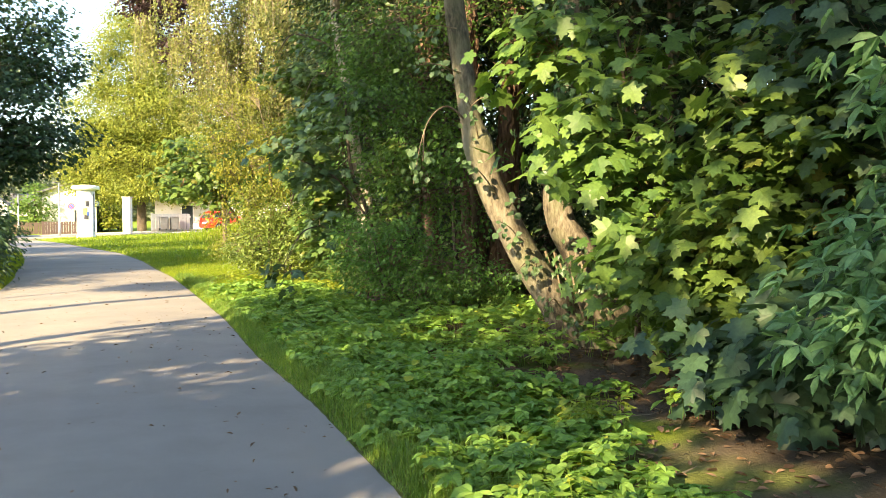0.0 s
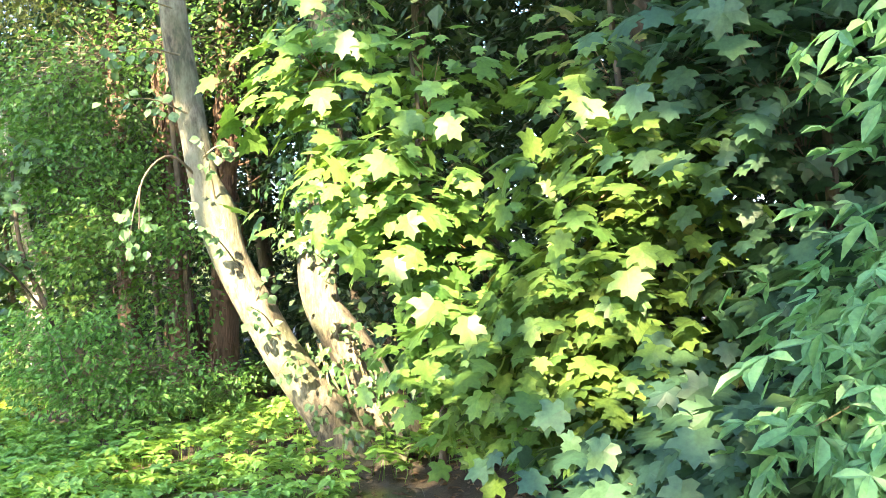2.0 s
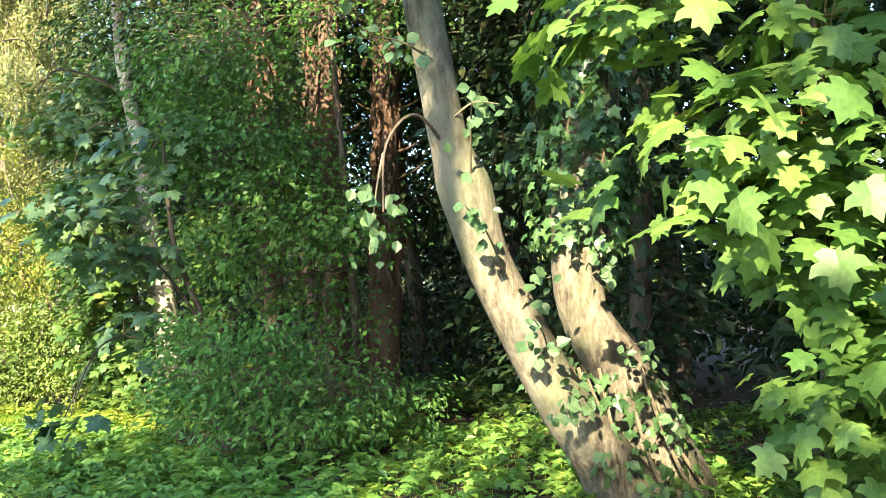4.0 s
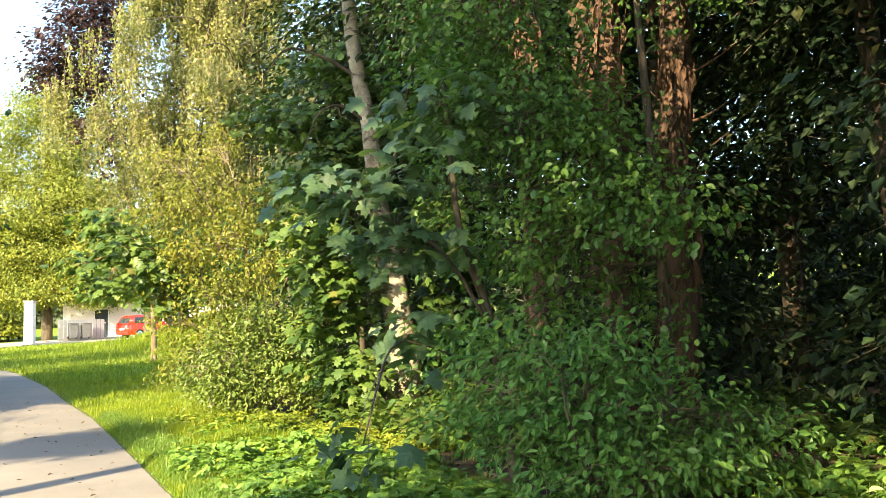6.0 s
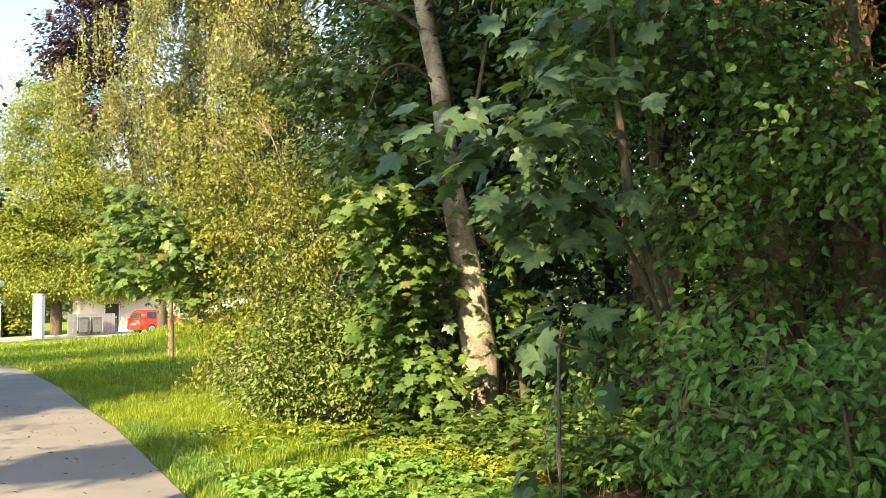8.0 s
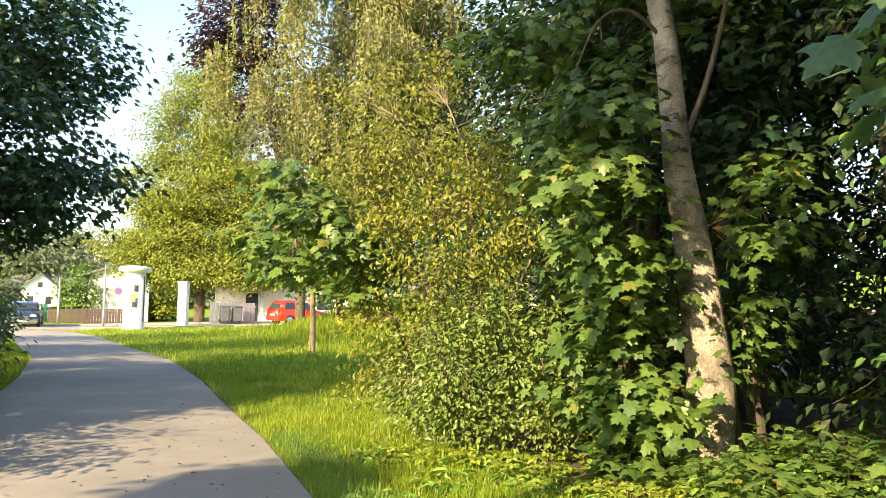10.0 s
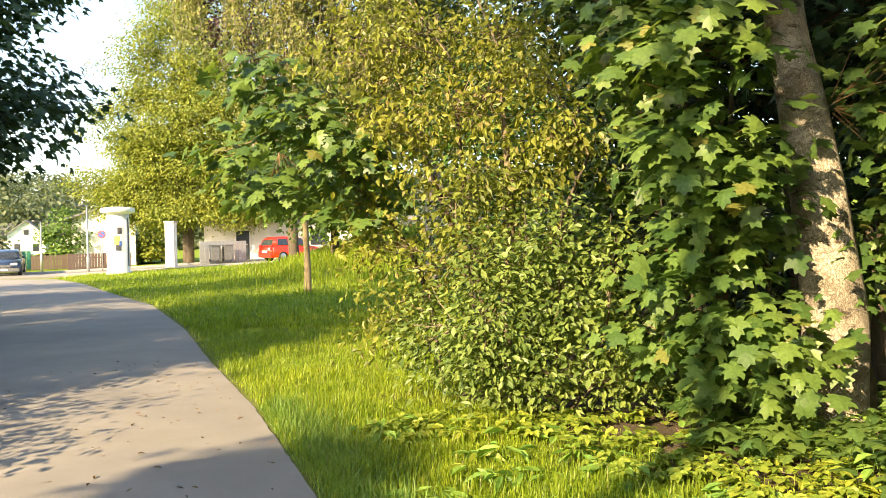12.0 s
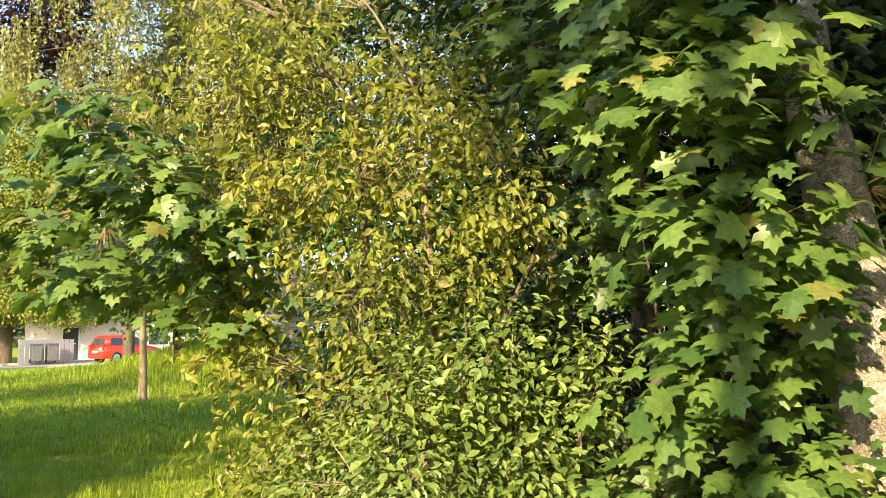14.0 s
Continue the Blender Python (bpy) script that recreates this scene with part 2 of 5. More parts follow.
LAMP_GLASS = surface("headlight_glass", (0.55, 0.57, 0.6), (0.7, 0.72, 0.75), 20, 0.1, 0.0)
GLASS = surface("dark_window_glass", (0.02, 0.025, 0.03), (0.05, 0.06, 0.07), 1.5, 0.06, 0.0, spec=0.8)


# ---- mesh tools ----
rng = np.random.default_rng(7)


def mesh_np(name, verts, faces, mat, smooth=False):
    me = bpy.data.meshes.new(name)
    verts, faces = np.asarray(verts, np.float32), np.asarray(faces, np.int32)
    me.vertices.add(len(verts))
    me.vertices.foreach_set("co", verts.ravel())
    me.loops.add(faces.size)
    me.loops.foreach_set("vertex_index", faces.ravel())
    me.polygons.add(len(faces))
    me.polygons.foreach_set("loop_start", np.arange(len(faces), dtype=np.int32) * faces.shape[1])
    me.polygons.foreach_set("use_smooth", np.full(len(faces), smooth))
    me.update(calc_edges=True)
    me.materials.append(mat)
    return me


def part(name, bm, mat, parent, label=""):
    me = bpy.data.meshes.new(name)
    bm.to_mesh(me)
    bm.free()
    me.materials.append(mat)
    ob = new(name, me)
    ob.parent = parent
    return tagged(ob, label)


def part_np(name, verts, faces, mat, parent, label="", smooth=False):
    ob = new(name, mesh_np(name, verts, faces, mat, smooth))
    ob.parent = parent
    return tagged(ob, label)


def thing(name, x, y, z, label, category, group="", rz=0.0):
    ob = new(name)
    ob.matrix_world = pose(x, y, z, 0, 0, rz)
    ob.empty_display_size = 0.2
    return tagged(ob, label, category, group)


def box(bm, x0, y0, z0, x1, y1, z1, bevel=0.0):
    b = bmesh.new()
    bmesh.ops.create_cube(b, size=1, matrix=Matrix.LocRotScale(((x0 + x1) / 2, (y0 + y1) / 2, (z0 + z1) / 2), None, (x1 - x0, y1 - y0, z1 - z0)))
    if bevel:
        bmesh.ops.bevel(b, geom=b.edges[:], offset=bevel, segments=2, affect="EDGES")
    me = bpy.data.meshes.new("tmp")
    b.to_mesh(me)
    b.free()
    bm.from_mesh(me)
    bpy.data.meshes.remove(me)
    return bm


def boxed(*args, bevel=0.0):
    return box(bmesh.new(), *args, bevel=bevel)


def turned(profile, sides=20):
    """A body of revolution about z from (radius, height) pairs, closed at both ends."""
    bm = bmesh.new()
    rings = [[bm.verts.new((r * math.cos(2 * math.pi * i / sides), r * math.sin(2 * math.pi * i / sides), z)) for i in range(sides)] for r, z in profile]
    for a, b in zip(rings, rings[1:]):
        for i in range(sides):
            f = bm.faces.new((a[i], a[(i + 1) % sides], b[(i + 1) % sides], b[i]))
            f.smooth = True
    bm.faces.new(rings[0][::-1])
    bm.faces.new(rings[-1])
    return bm


def unit(v):
    return v / np.maximum(np.linalg.norm(v, axis=-1, keepdims=True), 1e-9)


def tube(points, radii, sides=8, lump=0.0, seed=0.0):
    """A tapered limb through the points, smoothed, with an uneven skin."""
    p, r = np.asarray(points, float), np.asarray(radii, float)
    n = max(4, len(p) * 4)
    if len(p) > 2:
        u, k = np.linspace(0, len(p) - 1, n), np.arange(len(p))
        i = np.clip(u.astype(int), 0, len(p) - 2)
        f = (u - i)[:, None]
        ext = np.vstack([2 * p[0] - p[1], p, 2 * p[-1] - p[-2]])
        a, b, c, d = ext[i], ext[i + 1], ext[i + 2], ext[i + 3]
        pts = 0.5 * (2 * b + (c - a) * f + (2 * a - 5 * b + 4 * c - d) * f**2 + (3 * b - a - 3 * c + d) * f**3)
        rad = np.interp(u, k, r)
    else:
        pts, rad = p, r
    tan = unit(np.gradient(pts, axis=0))
    ref = np.array([0.31, 0.95, 0.05]) if abs(tan[0, 2]) > 0.5 else np.array([0.0, 0.05, 1.0])
    side = unit(np.cross(tan, ref))
    up = np.cross(side, tan)
    ang = np.linspace(0, 2 * np.pi, sides, endpoint=False)
    wob = 1 + lump * (np.sin(ang[None] * 2 + seed + pts[:, 2:3] * 1.7) * 0.6 + np.sin(ang[None] * 3 - pts[:, 2:3] * 2.9 + seed * 2) * 0.5 + np.sin(pts[:, 2:3] * 7 + seed + ang[None]) * 0.35)
    rr = rad[:, None] * wob
    v = pts[:, None] + rr[..., None] * (np.cos(ang)[None, :, None] * side[:, None] + np.sin(ang)[None, :, None] * up[:, None])
    m = len(pts)
    q = np.arange(m * sides).reshape(m, sides)
    f = np.stack([q[:-1], np.roll(q[:-1], -1, 1), np.roll(q[1:], -1, 1), q[1:]], -1).reshape(-1, 4)
    return v.reshape(-1, 3), f


def joined(pieces):
    vs, fs, k = [], [], 0
    for v, f in pieces:
        vs.append(v)
        fs.append(f + k)
        k += len(v)
    return np.vstack(vs), np.vstack(fs)


def twigs(starts, ends, r0, r1, bend=0.12):
    """Many thin three-sided shoots from starts to ends, sagging a little in the middle."""
    s, e = np.asarray(starts, float), np.asarray(ends, float)
    mid = (s + e) / 2 + rng.normal(0, 1, s.shape) * bend * np.linalg.norm(e - s, axis=1, keepdims=True) * 0.5
    t = unit(e - s)
    a = unit(np.cross(t, np.array([0.3, 0.2, 0.93]) + 0 * t))
    b = np.cross(t, a)
    rings = []
    for c, r in ((s, r0), (mid, (r0 + r1) / 2), (e, r1)):
        for k in range(3):
            w = 2 * np.pi * k / 3
            rings.append(c + r * (np.cos(w) * a + np.sin(w) * b))
    v = np.stack(rings, 1)
    f = np.array([[0, 1, 4, 3], [1, 2, 5, 4], [2, 0, 3, 5], [3, 4, 7, 6], [4, 5, 8, 7], [5, 3, 6, 8]])
    return v.reshape(-1, 3), (f[None] + 9 * np.arange(len(s))[:, None, None]).reshape(-1, 4)


# ---- leaf shapes: flat outlines from the stalk at the origin to the tip at y = 1 ----
def fan_leaf(half, centre, fold, droop):
    half = np.array(half)
    left = half[1:-1][::-1] * (-1, 1)
    out = np.vstack([half, left])
    xy = np.vstack([[centre], out])
    z = fold * np.abs(xy[:, 0]) - droop * xy[:, 1] ** 2
    n = len(out)
    tri = np.array([[0, 1 + i, 1 + (i + 1) % n] for i in range(n)])
    return np.column_stack([xy, z]), tri


LOBED = fan_leaf([(0, 0), (0.2, -0.1), (0.42, -0.02), (0.33, 0.16), (0.52, 0.22), (0.64, 0.48), (0.42, 0.45), (0.26, 0.51), (0.32, 0.74), (0.15, 0.75), (0, 1.0)], (0, 0.3), -0.12, 0.14)
LOBED_FAR = fan_leaf([(0, 0), (0.36, -0.05), (0.3, 0.18), (0.6, 0.45), (0.26, 0.5), (0, 1)], (0, 0.3), -0.15, 0.12)
OVAL = (np.array([(0, 0, 0), (0.2, 0.28, 0.05), (0.23, 0.6, 0.04), (0, 1, -0.1), (-0.23, 0.6, 0.04), (-0.2, 0.28, 0.05)]), np.array([(0, 1, 2), (0, 2, 3), (0, 3, 4), (0, 4, 5)]))
NARROW = (OVAL[0] * (0.7, 1, 1), OVAL[1])
WIDE_OVAL = (OVAL[0] * (1.35, 1, 1), OVAL[1])
ROUND = (OVAL[0] * (1.75, 1, 1), OVAL[1])
CURLED = (OVAL[0] * (1.15, 1, 2.2), OVAL[1])
SCRAP = (np.array([(0, 0, 0), (0.34, 0.45, 0.06), (0, 1, -0.06), (-0.34, 0.5, 0.06)]), np.array([(0, 1, 2), (0, 2, 3)]))
BROAD = OVAL[0] * (1.45, 1, 1)
BROAD_TRIPLE = (np.vstack([BROAD, BROAD @ np.array([[0.35, 0.8, 0], [-0.8, 0.35, 0], [0, 0, 1]]) * 0.85, BROAD @ np.array([[0.35, -0.8, 0], [0.8, 0.35, 0], [0, 0, 1]]) * 0.85]), np.vstack([OVAL[1], OVAL[1] + 6, OVAL[1] + 12]))
TRIPLE = (np.vstack([NARROW[0], NARROW[0] @ np.array([[0.4, 0.75, 0], [-0.75, 0.4, 0], [0, 0, 1]]) * 0.85, NARROW[0] @ np.array([[0.4, -0.75, 0], [0.75, 0.4, 0], [0, 0, 1]]) * 0.85]), np.vstack([NARROW[1], NARROW[1] + 6, NARROW[1] + 12]))


def leaves(shape, pos, nrm, fwd, size):
    """One mesh worth of leaves; every leaf keeps its own fold and its own width."""
    tv, tf = shape
    fwd = unit(fwd - nrm * np.sum(fwd * nrm, 1, keepdims=True))
    side = np.cross(fwd, nrm)
    n = len(pos)
    wide = rng.uniform(0.85, 1.15, (n, 1))
    curl = rng.uniform(0.2, 2.2, (n, 1))
    x, y, z = tv[None, :, 0] * wide, tv[None, :, 1] + 0 * wide, tv[None, :, 2] * curl
    v = pos[:, None] + size[:, None, None] * (x[..., None] * side[:, None] + y[..., None] * fwd[:, None] + z[..., None] * nrm[:, None])
    f = tf[None] + len(tv) * np.arange(n)[:, None, None]
    return v.reshape(-1, 3), f.reshape(-1, 3)


def in_blob(blob, n, shell=0.5):
    """Random places in an ellipsoid (x, y, z, rx, ry, rz), more of them near its skin."""
    d = unit(rng.normal(0, 1, (n, 3)))
    r = rng.uniform(0, 1, (n, 1)) ** (shell / 1.5)
    lump = 1 + 0.16 * np.sin(d[:, :1] * 5 + blob[0]) * np.cos(d[:, 2:] * 4 + blob[1]) + 0.1 * np.sin(d[:, 1:2] * 9 + blob[2])
    return np.array(blob[:3]) + d * r * lump * np.array(blob[3:6]), d


def clusters_to_leaves(shape, centres, out, per, spread, size, droop=0.4, flat=0.55, up=0.8, vary=0.35, face=(0, 0, 0)):
    n = len(centres)
    c, o = np.repeat(centres, per, 0), np.repeat(out, per, 0)
    k = n * per
    off = rng.normal(0, 1, (k, 3)) * np.array([1, 1, flat]) * spread
    pos = c + off
    hor = unit(o * (1, 1, 0.3) + unit(off + 1e-6) * 0.8 + np.array(face))
    fwd = unit(hor + np.array([0, 0, -droop]) + rng.normal(0, 0.35, (k, 3)))
    nrm = unit(np.array([0, 0, up]) + hor * 0.5 + rng.normal(0, 0.38, (k, 3)))
    s = size * rng.uniform(1 - vary, 1 + vary, k)
    return leaves(shape, pos, nrm, fwd, s)


def plant(name, base, label, category, stems, blobs, shape, mat, size, per=14, spread=0.25, density=1.0, bark=BARK_DARK, twig=TWIG, droop=0.4, flat=0.55, up=0.8, group="", sides=8, shell=0.5, lump=0.06, limbs=True, above=0.05, branch=BARK_DARK, face=(0, 0, 0)):
    """A tree or shrub: stems as lists of (x, y, z, r); blobs as (x, y, z, rx, ry, rz, clusters), in world metres."""
    top = thing(name, *base, label, category, group)
    o = np.array(base)
    axis = []
    for i, st in enumerate(stems):
        st = np.array(st, float)
        v, f = tube(st[:, :3] - o, st[:, 3], sides, lump, i * 2.1 + base[0])
        part_np("trunk" if i == 0 else "stem", v, f, bark if i == 0 or st[0, 3] > 0.1 else branch, top, smooth=True)
        axis.append(st[:, :3])
    axis = np.vstack(axis)
    lv, tw = [], []
    for b in blobs:
        n = max(3, int(b[6] * density))
        c, d = in_blob(b, n, shell)
        keep = c[:, 2] > above
        c, d = c[keep], d[keep]
        if not len(c):
            continue
        bc = np.array(b[:3])
        start = axis[np.argmin(np.linalg.norm(axis - (bc - (0, 0, b[5] * 0.7)), axis=1))]
        if limbs:
            mid = (start + bc) / 2 + (0, 0, 0.12 * np.linalg.norm(bc - start))
            r = (0.012 + 0.012 * np.linalg.norm(bc - start)) * (1.0 if stems[0][0][3] > 0.1 else 0.4)
            v, f = tube([start - o, mid - o, bc - o], [r, r * 0.7, r * 0.4], 6, 0.08)
            part_np("limb", v, f, bark, top, smooth=True)
            hub = np.where(rng.uniform(0, 1, (len(c), 1)) < 0.6, bc, mid)
        else:
            hub = bc + (c - bc) * 0.35 - (0, 0, 0.2)
        tw.append(twigs(hub - o + (c - hub) * 0.1, c - o, 0.006 if size > 0.1 else 0.005, 0.002))
        lv.append(clusters_to_leaves(shape, c - o, d, per, spread, size, droop, flat, up, face=face))
    v, f = joined(tw)
    tagged(part_np("branchwork", v, f, twig, top), kind="stuff")
    v, f = joined(lv)
    part_np("crown", v, f, mat, top)
    return top


# ---- ground, path and road ----
EDGE_Y = np.array([-60, -30, -10, 0, 4.5, 6.8, 9.1, 12.4, 16.5, 21, 24, 28.4, 34.7, 40, 47.5, 54])
EDGE_X = np.array([24, 13, 5, 1.25, -0.22, -1.05, -2.0, -3.2, -4.85, -6.7, -8.1, -10.05, -13.2, -16.6, -21.2, -26])
WIDE = 3.55


def path_right(y):
    return np.interp(y, EDGE_Y, EDGE_X)


def path_left(y):
    y = np.asarray(y, float)
    slope = (path_right(y + 1.5) - path_right(y - 1.5)) / 3.0
    return path_right(y) - WIDE * np.sqrt(1 + slope**2)


WOOD_Y = np.array([-60, -10, 0, 4.7, 7, 8.75, 12.5, 18.2, 20.0, 21.5, 24, 30, 40, 60])
WOOD_X = np.array([30, 9, 3.0, 1.35, 1.2, 0.5, -0.9, -3.0, -4.5, -5.0, -4.0, -2.0, 2.0, 14])


def wood_edge(y):
    return np.interp(y, WOOD_Y, WOOD_X)


ROAD_A, ROAD_D, ROAD_HALF = np.array([-30.0, 58.0]), np.array([0.838, 0.545]), 3.0


def road_coords(x, y):
    dx, dy = x - ROAD_A[0], y - ROAD_A[1]
    return dx * ROAD_D[0] + dy * ROAD_D[1], dx * ROAD_D[1] - dy * ROAD_D[0]


def road_rise(s):
    return 0.4 * np.clip((s - 2) / 14.0, 0, 1) + 0.035 * np.clip(s - 16, 0, 60)


def ground_height(x, y):
    x, y = np.asarray(x, float), np.asarray(y, float)
    s, c = road_coords(x, y)
    far = np.clip((y - 38) / 16.0, 0, 1)
    z = road_rise(s) * far * far * (3 - 2 * far)
    bank = 1.55 * np.exp(-(((x + 8.2) / 4.6) ** 2) - ((y - 54) / 5.5) ** 2)
    z = z + bank * np.clip((c - ROAD_HALF) / 1.5, 0, 1)
    inpath = (x > path_left(y) + 0.25) & (x < path_right(y) - 0.25)
    calm = np.clip(np.maximum(x - path_right(y), path_left(y) - x) / 0.6, 0, 1)
    rough = 0.022 * np.sin(x * 2.1 + y * 0.7) * np.sin(y * 1.7 - x * 0.4) + 0.012 * np.sin(x * 7.3 + 1.0) * np.sin(y * 6.1)
    verge = np.clip((x - path_right(y)) / 1.5, 0, 1) * 0.04
    z = z + np.where(inpath, -0.06, rough * calm + verge - 0.014)
    return z - 0.05 * (np.abs(c) < ROAD_HALF + 0.1)


def ground_sheet():
    gx = np.concatenate([[-1500, -600, -250, -120, -80], np.arange(-60, -14, 0.7), np.arange(-14, 9, 0.16), np.arange(9, 40, 1.0), [60, 120, 250, 600, 1500]])
    gy = np.concatenate([[-1500, -600, -250, -100, -60], np.arange(-40, 0, 1.0), np.arange(0, 30, 0.2), np.arange(30, 80, 0.6), [90, 110, 140, 250, 600, 1500]])
    X, Y = np.meshgrid(gx, gy)
    Z = ground_height(X, Y)
    q = np.arange(X.size).reshape(X.shape)
    f = np.stack([q[:-1, :-1], q[:-1, 1:], q[1:, 1:], q[1:, :-1]], -1).reshape(-1, 4)
    me = mesh_np("ground", np.column_stack([X.ravel(), Y.ravel(), Z.ravel()]), f, GROUND_MAT, True)
    soil = np.clip((X - wood_edge(Y) + 0.35 * np.sin(X * 3 + Y * 2.3) + 0.3 * np.sin(Y * 5.1)) / 0.7 + 0.5, 0, 1)
    soil = np.maximum(soil, np.clip(1 - np.abs(X - path_right(Y)) / 0.22, 0, 1) * 0.7)
    at = me.attributes.new("soil", "FLOAT", "POINT")
    at.data.foreach_set("value", soil.ravel().astype(np.float32))
    return tagged(new("ground", me), "grassy ground with brown leaf-littered soil under the trees", "ground", kind="structure")


def strip(name, left, right, z_top, thick, mat, label, category, ragged=0.0):
    l, r = np.array(left), np.array(right)
    n = len(l)
    if ragged:
        r = r + np.column_stack([rng.normal(0, ragged, n), np.zeros(n)])
        l = l + np.column_stack([rng.normal(0, ragged, n), np.zeros(n)])
    zt = np.broadcast_to(np.asarray(z_top, float), (n,))
    crown = zt + 0.025
    v = np.vstack([np.column_stack([l, zt - thick]), np.column_stack([l, zt]), np.column_stack([(l + r) / 2, crown]), np.column_stack([r, zt]), np.column_stack([r, zt - thick])])
    q = np.arange(5 * n).reshape(5, n)
    f = np.stack([q[:-1, :-1], q[1:, :-1], q[1:, 1:], q[:-1, 1:]], -1).reshape(-1, 4)
    return tagged(new(name, mesh_np(name, v, f, mat, False)), label, category, kind="structure")


ground = ground_sheet()
py = np.concatenate([np.arange(-40, 0, 1.0), np.arange(0, 30, 0.12), np.arange(30, 53.5, 0.5)])
path = strip("path", np.column_stack([path_left(py), py]), np.column_stack([path_right(py), py]), -0.004, 0.12, ASPHALT, "worn grey asphalt footpath with ragged edges", "path", 0.005)
rs = np.arange(-60, 90, 1.0)
centre = ROAD_A + rs[:, None] * ROAD_D
across = np.array([-ROAD_D[1], ROAD_D[0]])
road = strip("road", centre + across * ROAD_HALF, centre - across * ROAD_HALF, road_rise(rs) + 0.01, 0.2, ASPHALT, "pale grey asphalt street rising to one side", "road")
for sgn, nm in ((1, "far"), (-1, "near")):
    inner = centre + sgn * across * (ROAD_HALF + 0.004)
    outer = centre + sgn * across * (ROAD_HALF + 0.16)
    open_ = (rs > 1.5) if sgn < 0 else (rs > -80)
    strip("kerb", inner[open_], outer[open_], road_rise(rs[open_]) + 0.09, 0.3, CONCRETE, "grey concrete kerb along the street", "kerb")
walk_in, walk_out = centre + across * (ROAD_HALF + 0.17), centre + across * (ROAD_HALF + 1.9)
strip("pavement", walk_in, walk_out, road_rise(rs) + 0.08, 0.3, CONCRETE, "pale concrete pavement on the far side of the street", "pavement")

# ---- the leaning twin-stemmed tree and the young maples about it ----
plant("tree", (1.75, 9.75, 0), "tree with two leaning grey-barked stems, ivy at its foot", "tree",
      [[(1.78, 9.75, -0.1, 0.42), (1.52, 9.72, 0.12, 0.26), (1.3, 9.7, 0.5, 0.195), (0.98, 9.7, 0.97, 0.17), (0.73, 9.7, 1.42, 0.165), (0.52, 9.7, 1.88, 0.155), (0.4, 9.7, 2.3, 0.185), (0.33, 9.7, 2.55, 0.13), (0.27, 9.72, 2.9, 0.12), (0.18, 9.75, 3.5, 0.12), (0.1, 9.8, 4.3, 0.11), (0.05, 9.9, 6.5, 0.08), (0.1, 10, 9.5, 0.04)],
       [(2.1, 10.0, -0.1, 0.34), (1.95, 10.0, 0.3, 0.28), (1.66, 10.05, 0.95, 0.22), (1.38, 10.1, 1.5, 0.17), (1.42, 10.15, 2.1, 0.2), (1.55, 10.2, 2.8, 0.2), (1.58, 10.2, 3.8, 0.18), (1.6, 10.3, 6.5, 0.12), (1.7, 10.4, 9, 0.05)],
       [(0.34, 9.72, 2.5, 0.014), (0.05, 9.5, 2.72, 0.011), (-0.18, 9.35, 2.5, 0.008), (-0.22, 9.3, 2.1, 0.005)]],
      [(0.2, 9.8, 7.5, 2.2, 2.2, 2.2, 130), (1.8, 10.3, 8.0, 2.4, 2.4, 2.2, 140), (-0.6, 10.6, 5.2, 1.0, 0.9, 0.8, 22)],
      OVAL, SHADED_WOOD_LEAF, 0.12, per=34, spread=0.4, bark=BARK, sides=14, lump=0.07)


def ivy(base, stem, label, n, reach, mat=IVY, size=0.085):
    top = thing("ivy", *base, label, "ivy")
    st = np.array(stem, float)
    u = rng.uniform(0, 1, n) * (len(st) - 1)
    i = np.minimum(u.astype(int), len(st) - 2)
    f = (u - i)[:, None]
    c = st[i] * (1 - f) + st[i + 1] * f
    a = rng.uniform(0, 2 * np.pi, n)
    o = np.column_stack([np.cos(a), np.sin(a), np.zeros(n)])
    clump = 0.5 + 0.5 * np.sin(c[:, 2] * 3.1 + a * 2)
    pos = c[:, :3] + o * (c[:, 3:4] + np.abs(rng.normal(0, 1, (n, 1))) * reach * (0.4 + clump[:, None])) - np.array(base)
    v, fc = leaves(LOBED_FAR, pos, unit(o + rng.normal(0, 0.35, (n, 3)) + (0, 0, 0.35)), unit(np.array([0, 0, -1.0]) + rng.normal(0, 0.4, (n, 3))), size * rng.uniform(0.6, 1.35, n))
    part_np("foliage", v, fc, mat, top)
    k = 9
    rt = []
    for j in range(k):
        ph = j * 2 * np.pi / k
        p = [(q[0] + (q[3] + 0.012) * math.cos(ph + q[2] * 0.5) - base[0], q[1] + (q[3] + 0.012) * math.sin(ph + q[2] * 0.5) - base[1], q[2] - base[2]) for q in stem]
        rt.append(tube(p, [0.012] * len(p), 5))
    v, fc = joined(rt)
    part_np("vine", v, fc, TWIG, top)
    return top


ivy((1.5, 10.15, 2.2), [(1.45, 10.15, 1.9, 0.2), (1.55, 10.2, 2.8, 0.2), (1.58, 10.2, 3.8, 0.18), (1.6, 10.25, 5.5, 0.14), (1.6, 10.3, 7, 0.1)], "dense green ivy climbing the tree stem", 3600, 0.2)
ivy((1.7, 9.75, 0.3), [(1.95, 9.8, 0.0, 0.3), (1.6, 9.75, 0.5, 0.26), (1.4, 9.8, 1.1, 0.22)], "ivy round the foot of the leaning tree", 300, 0.09)

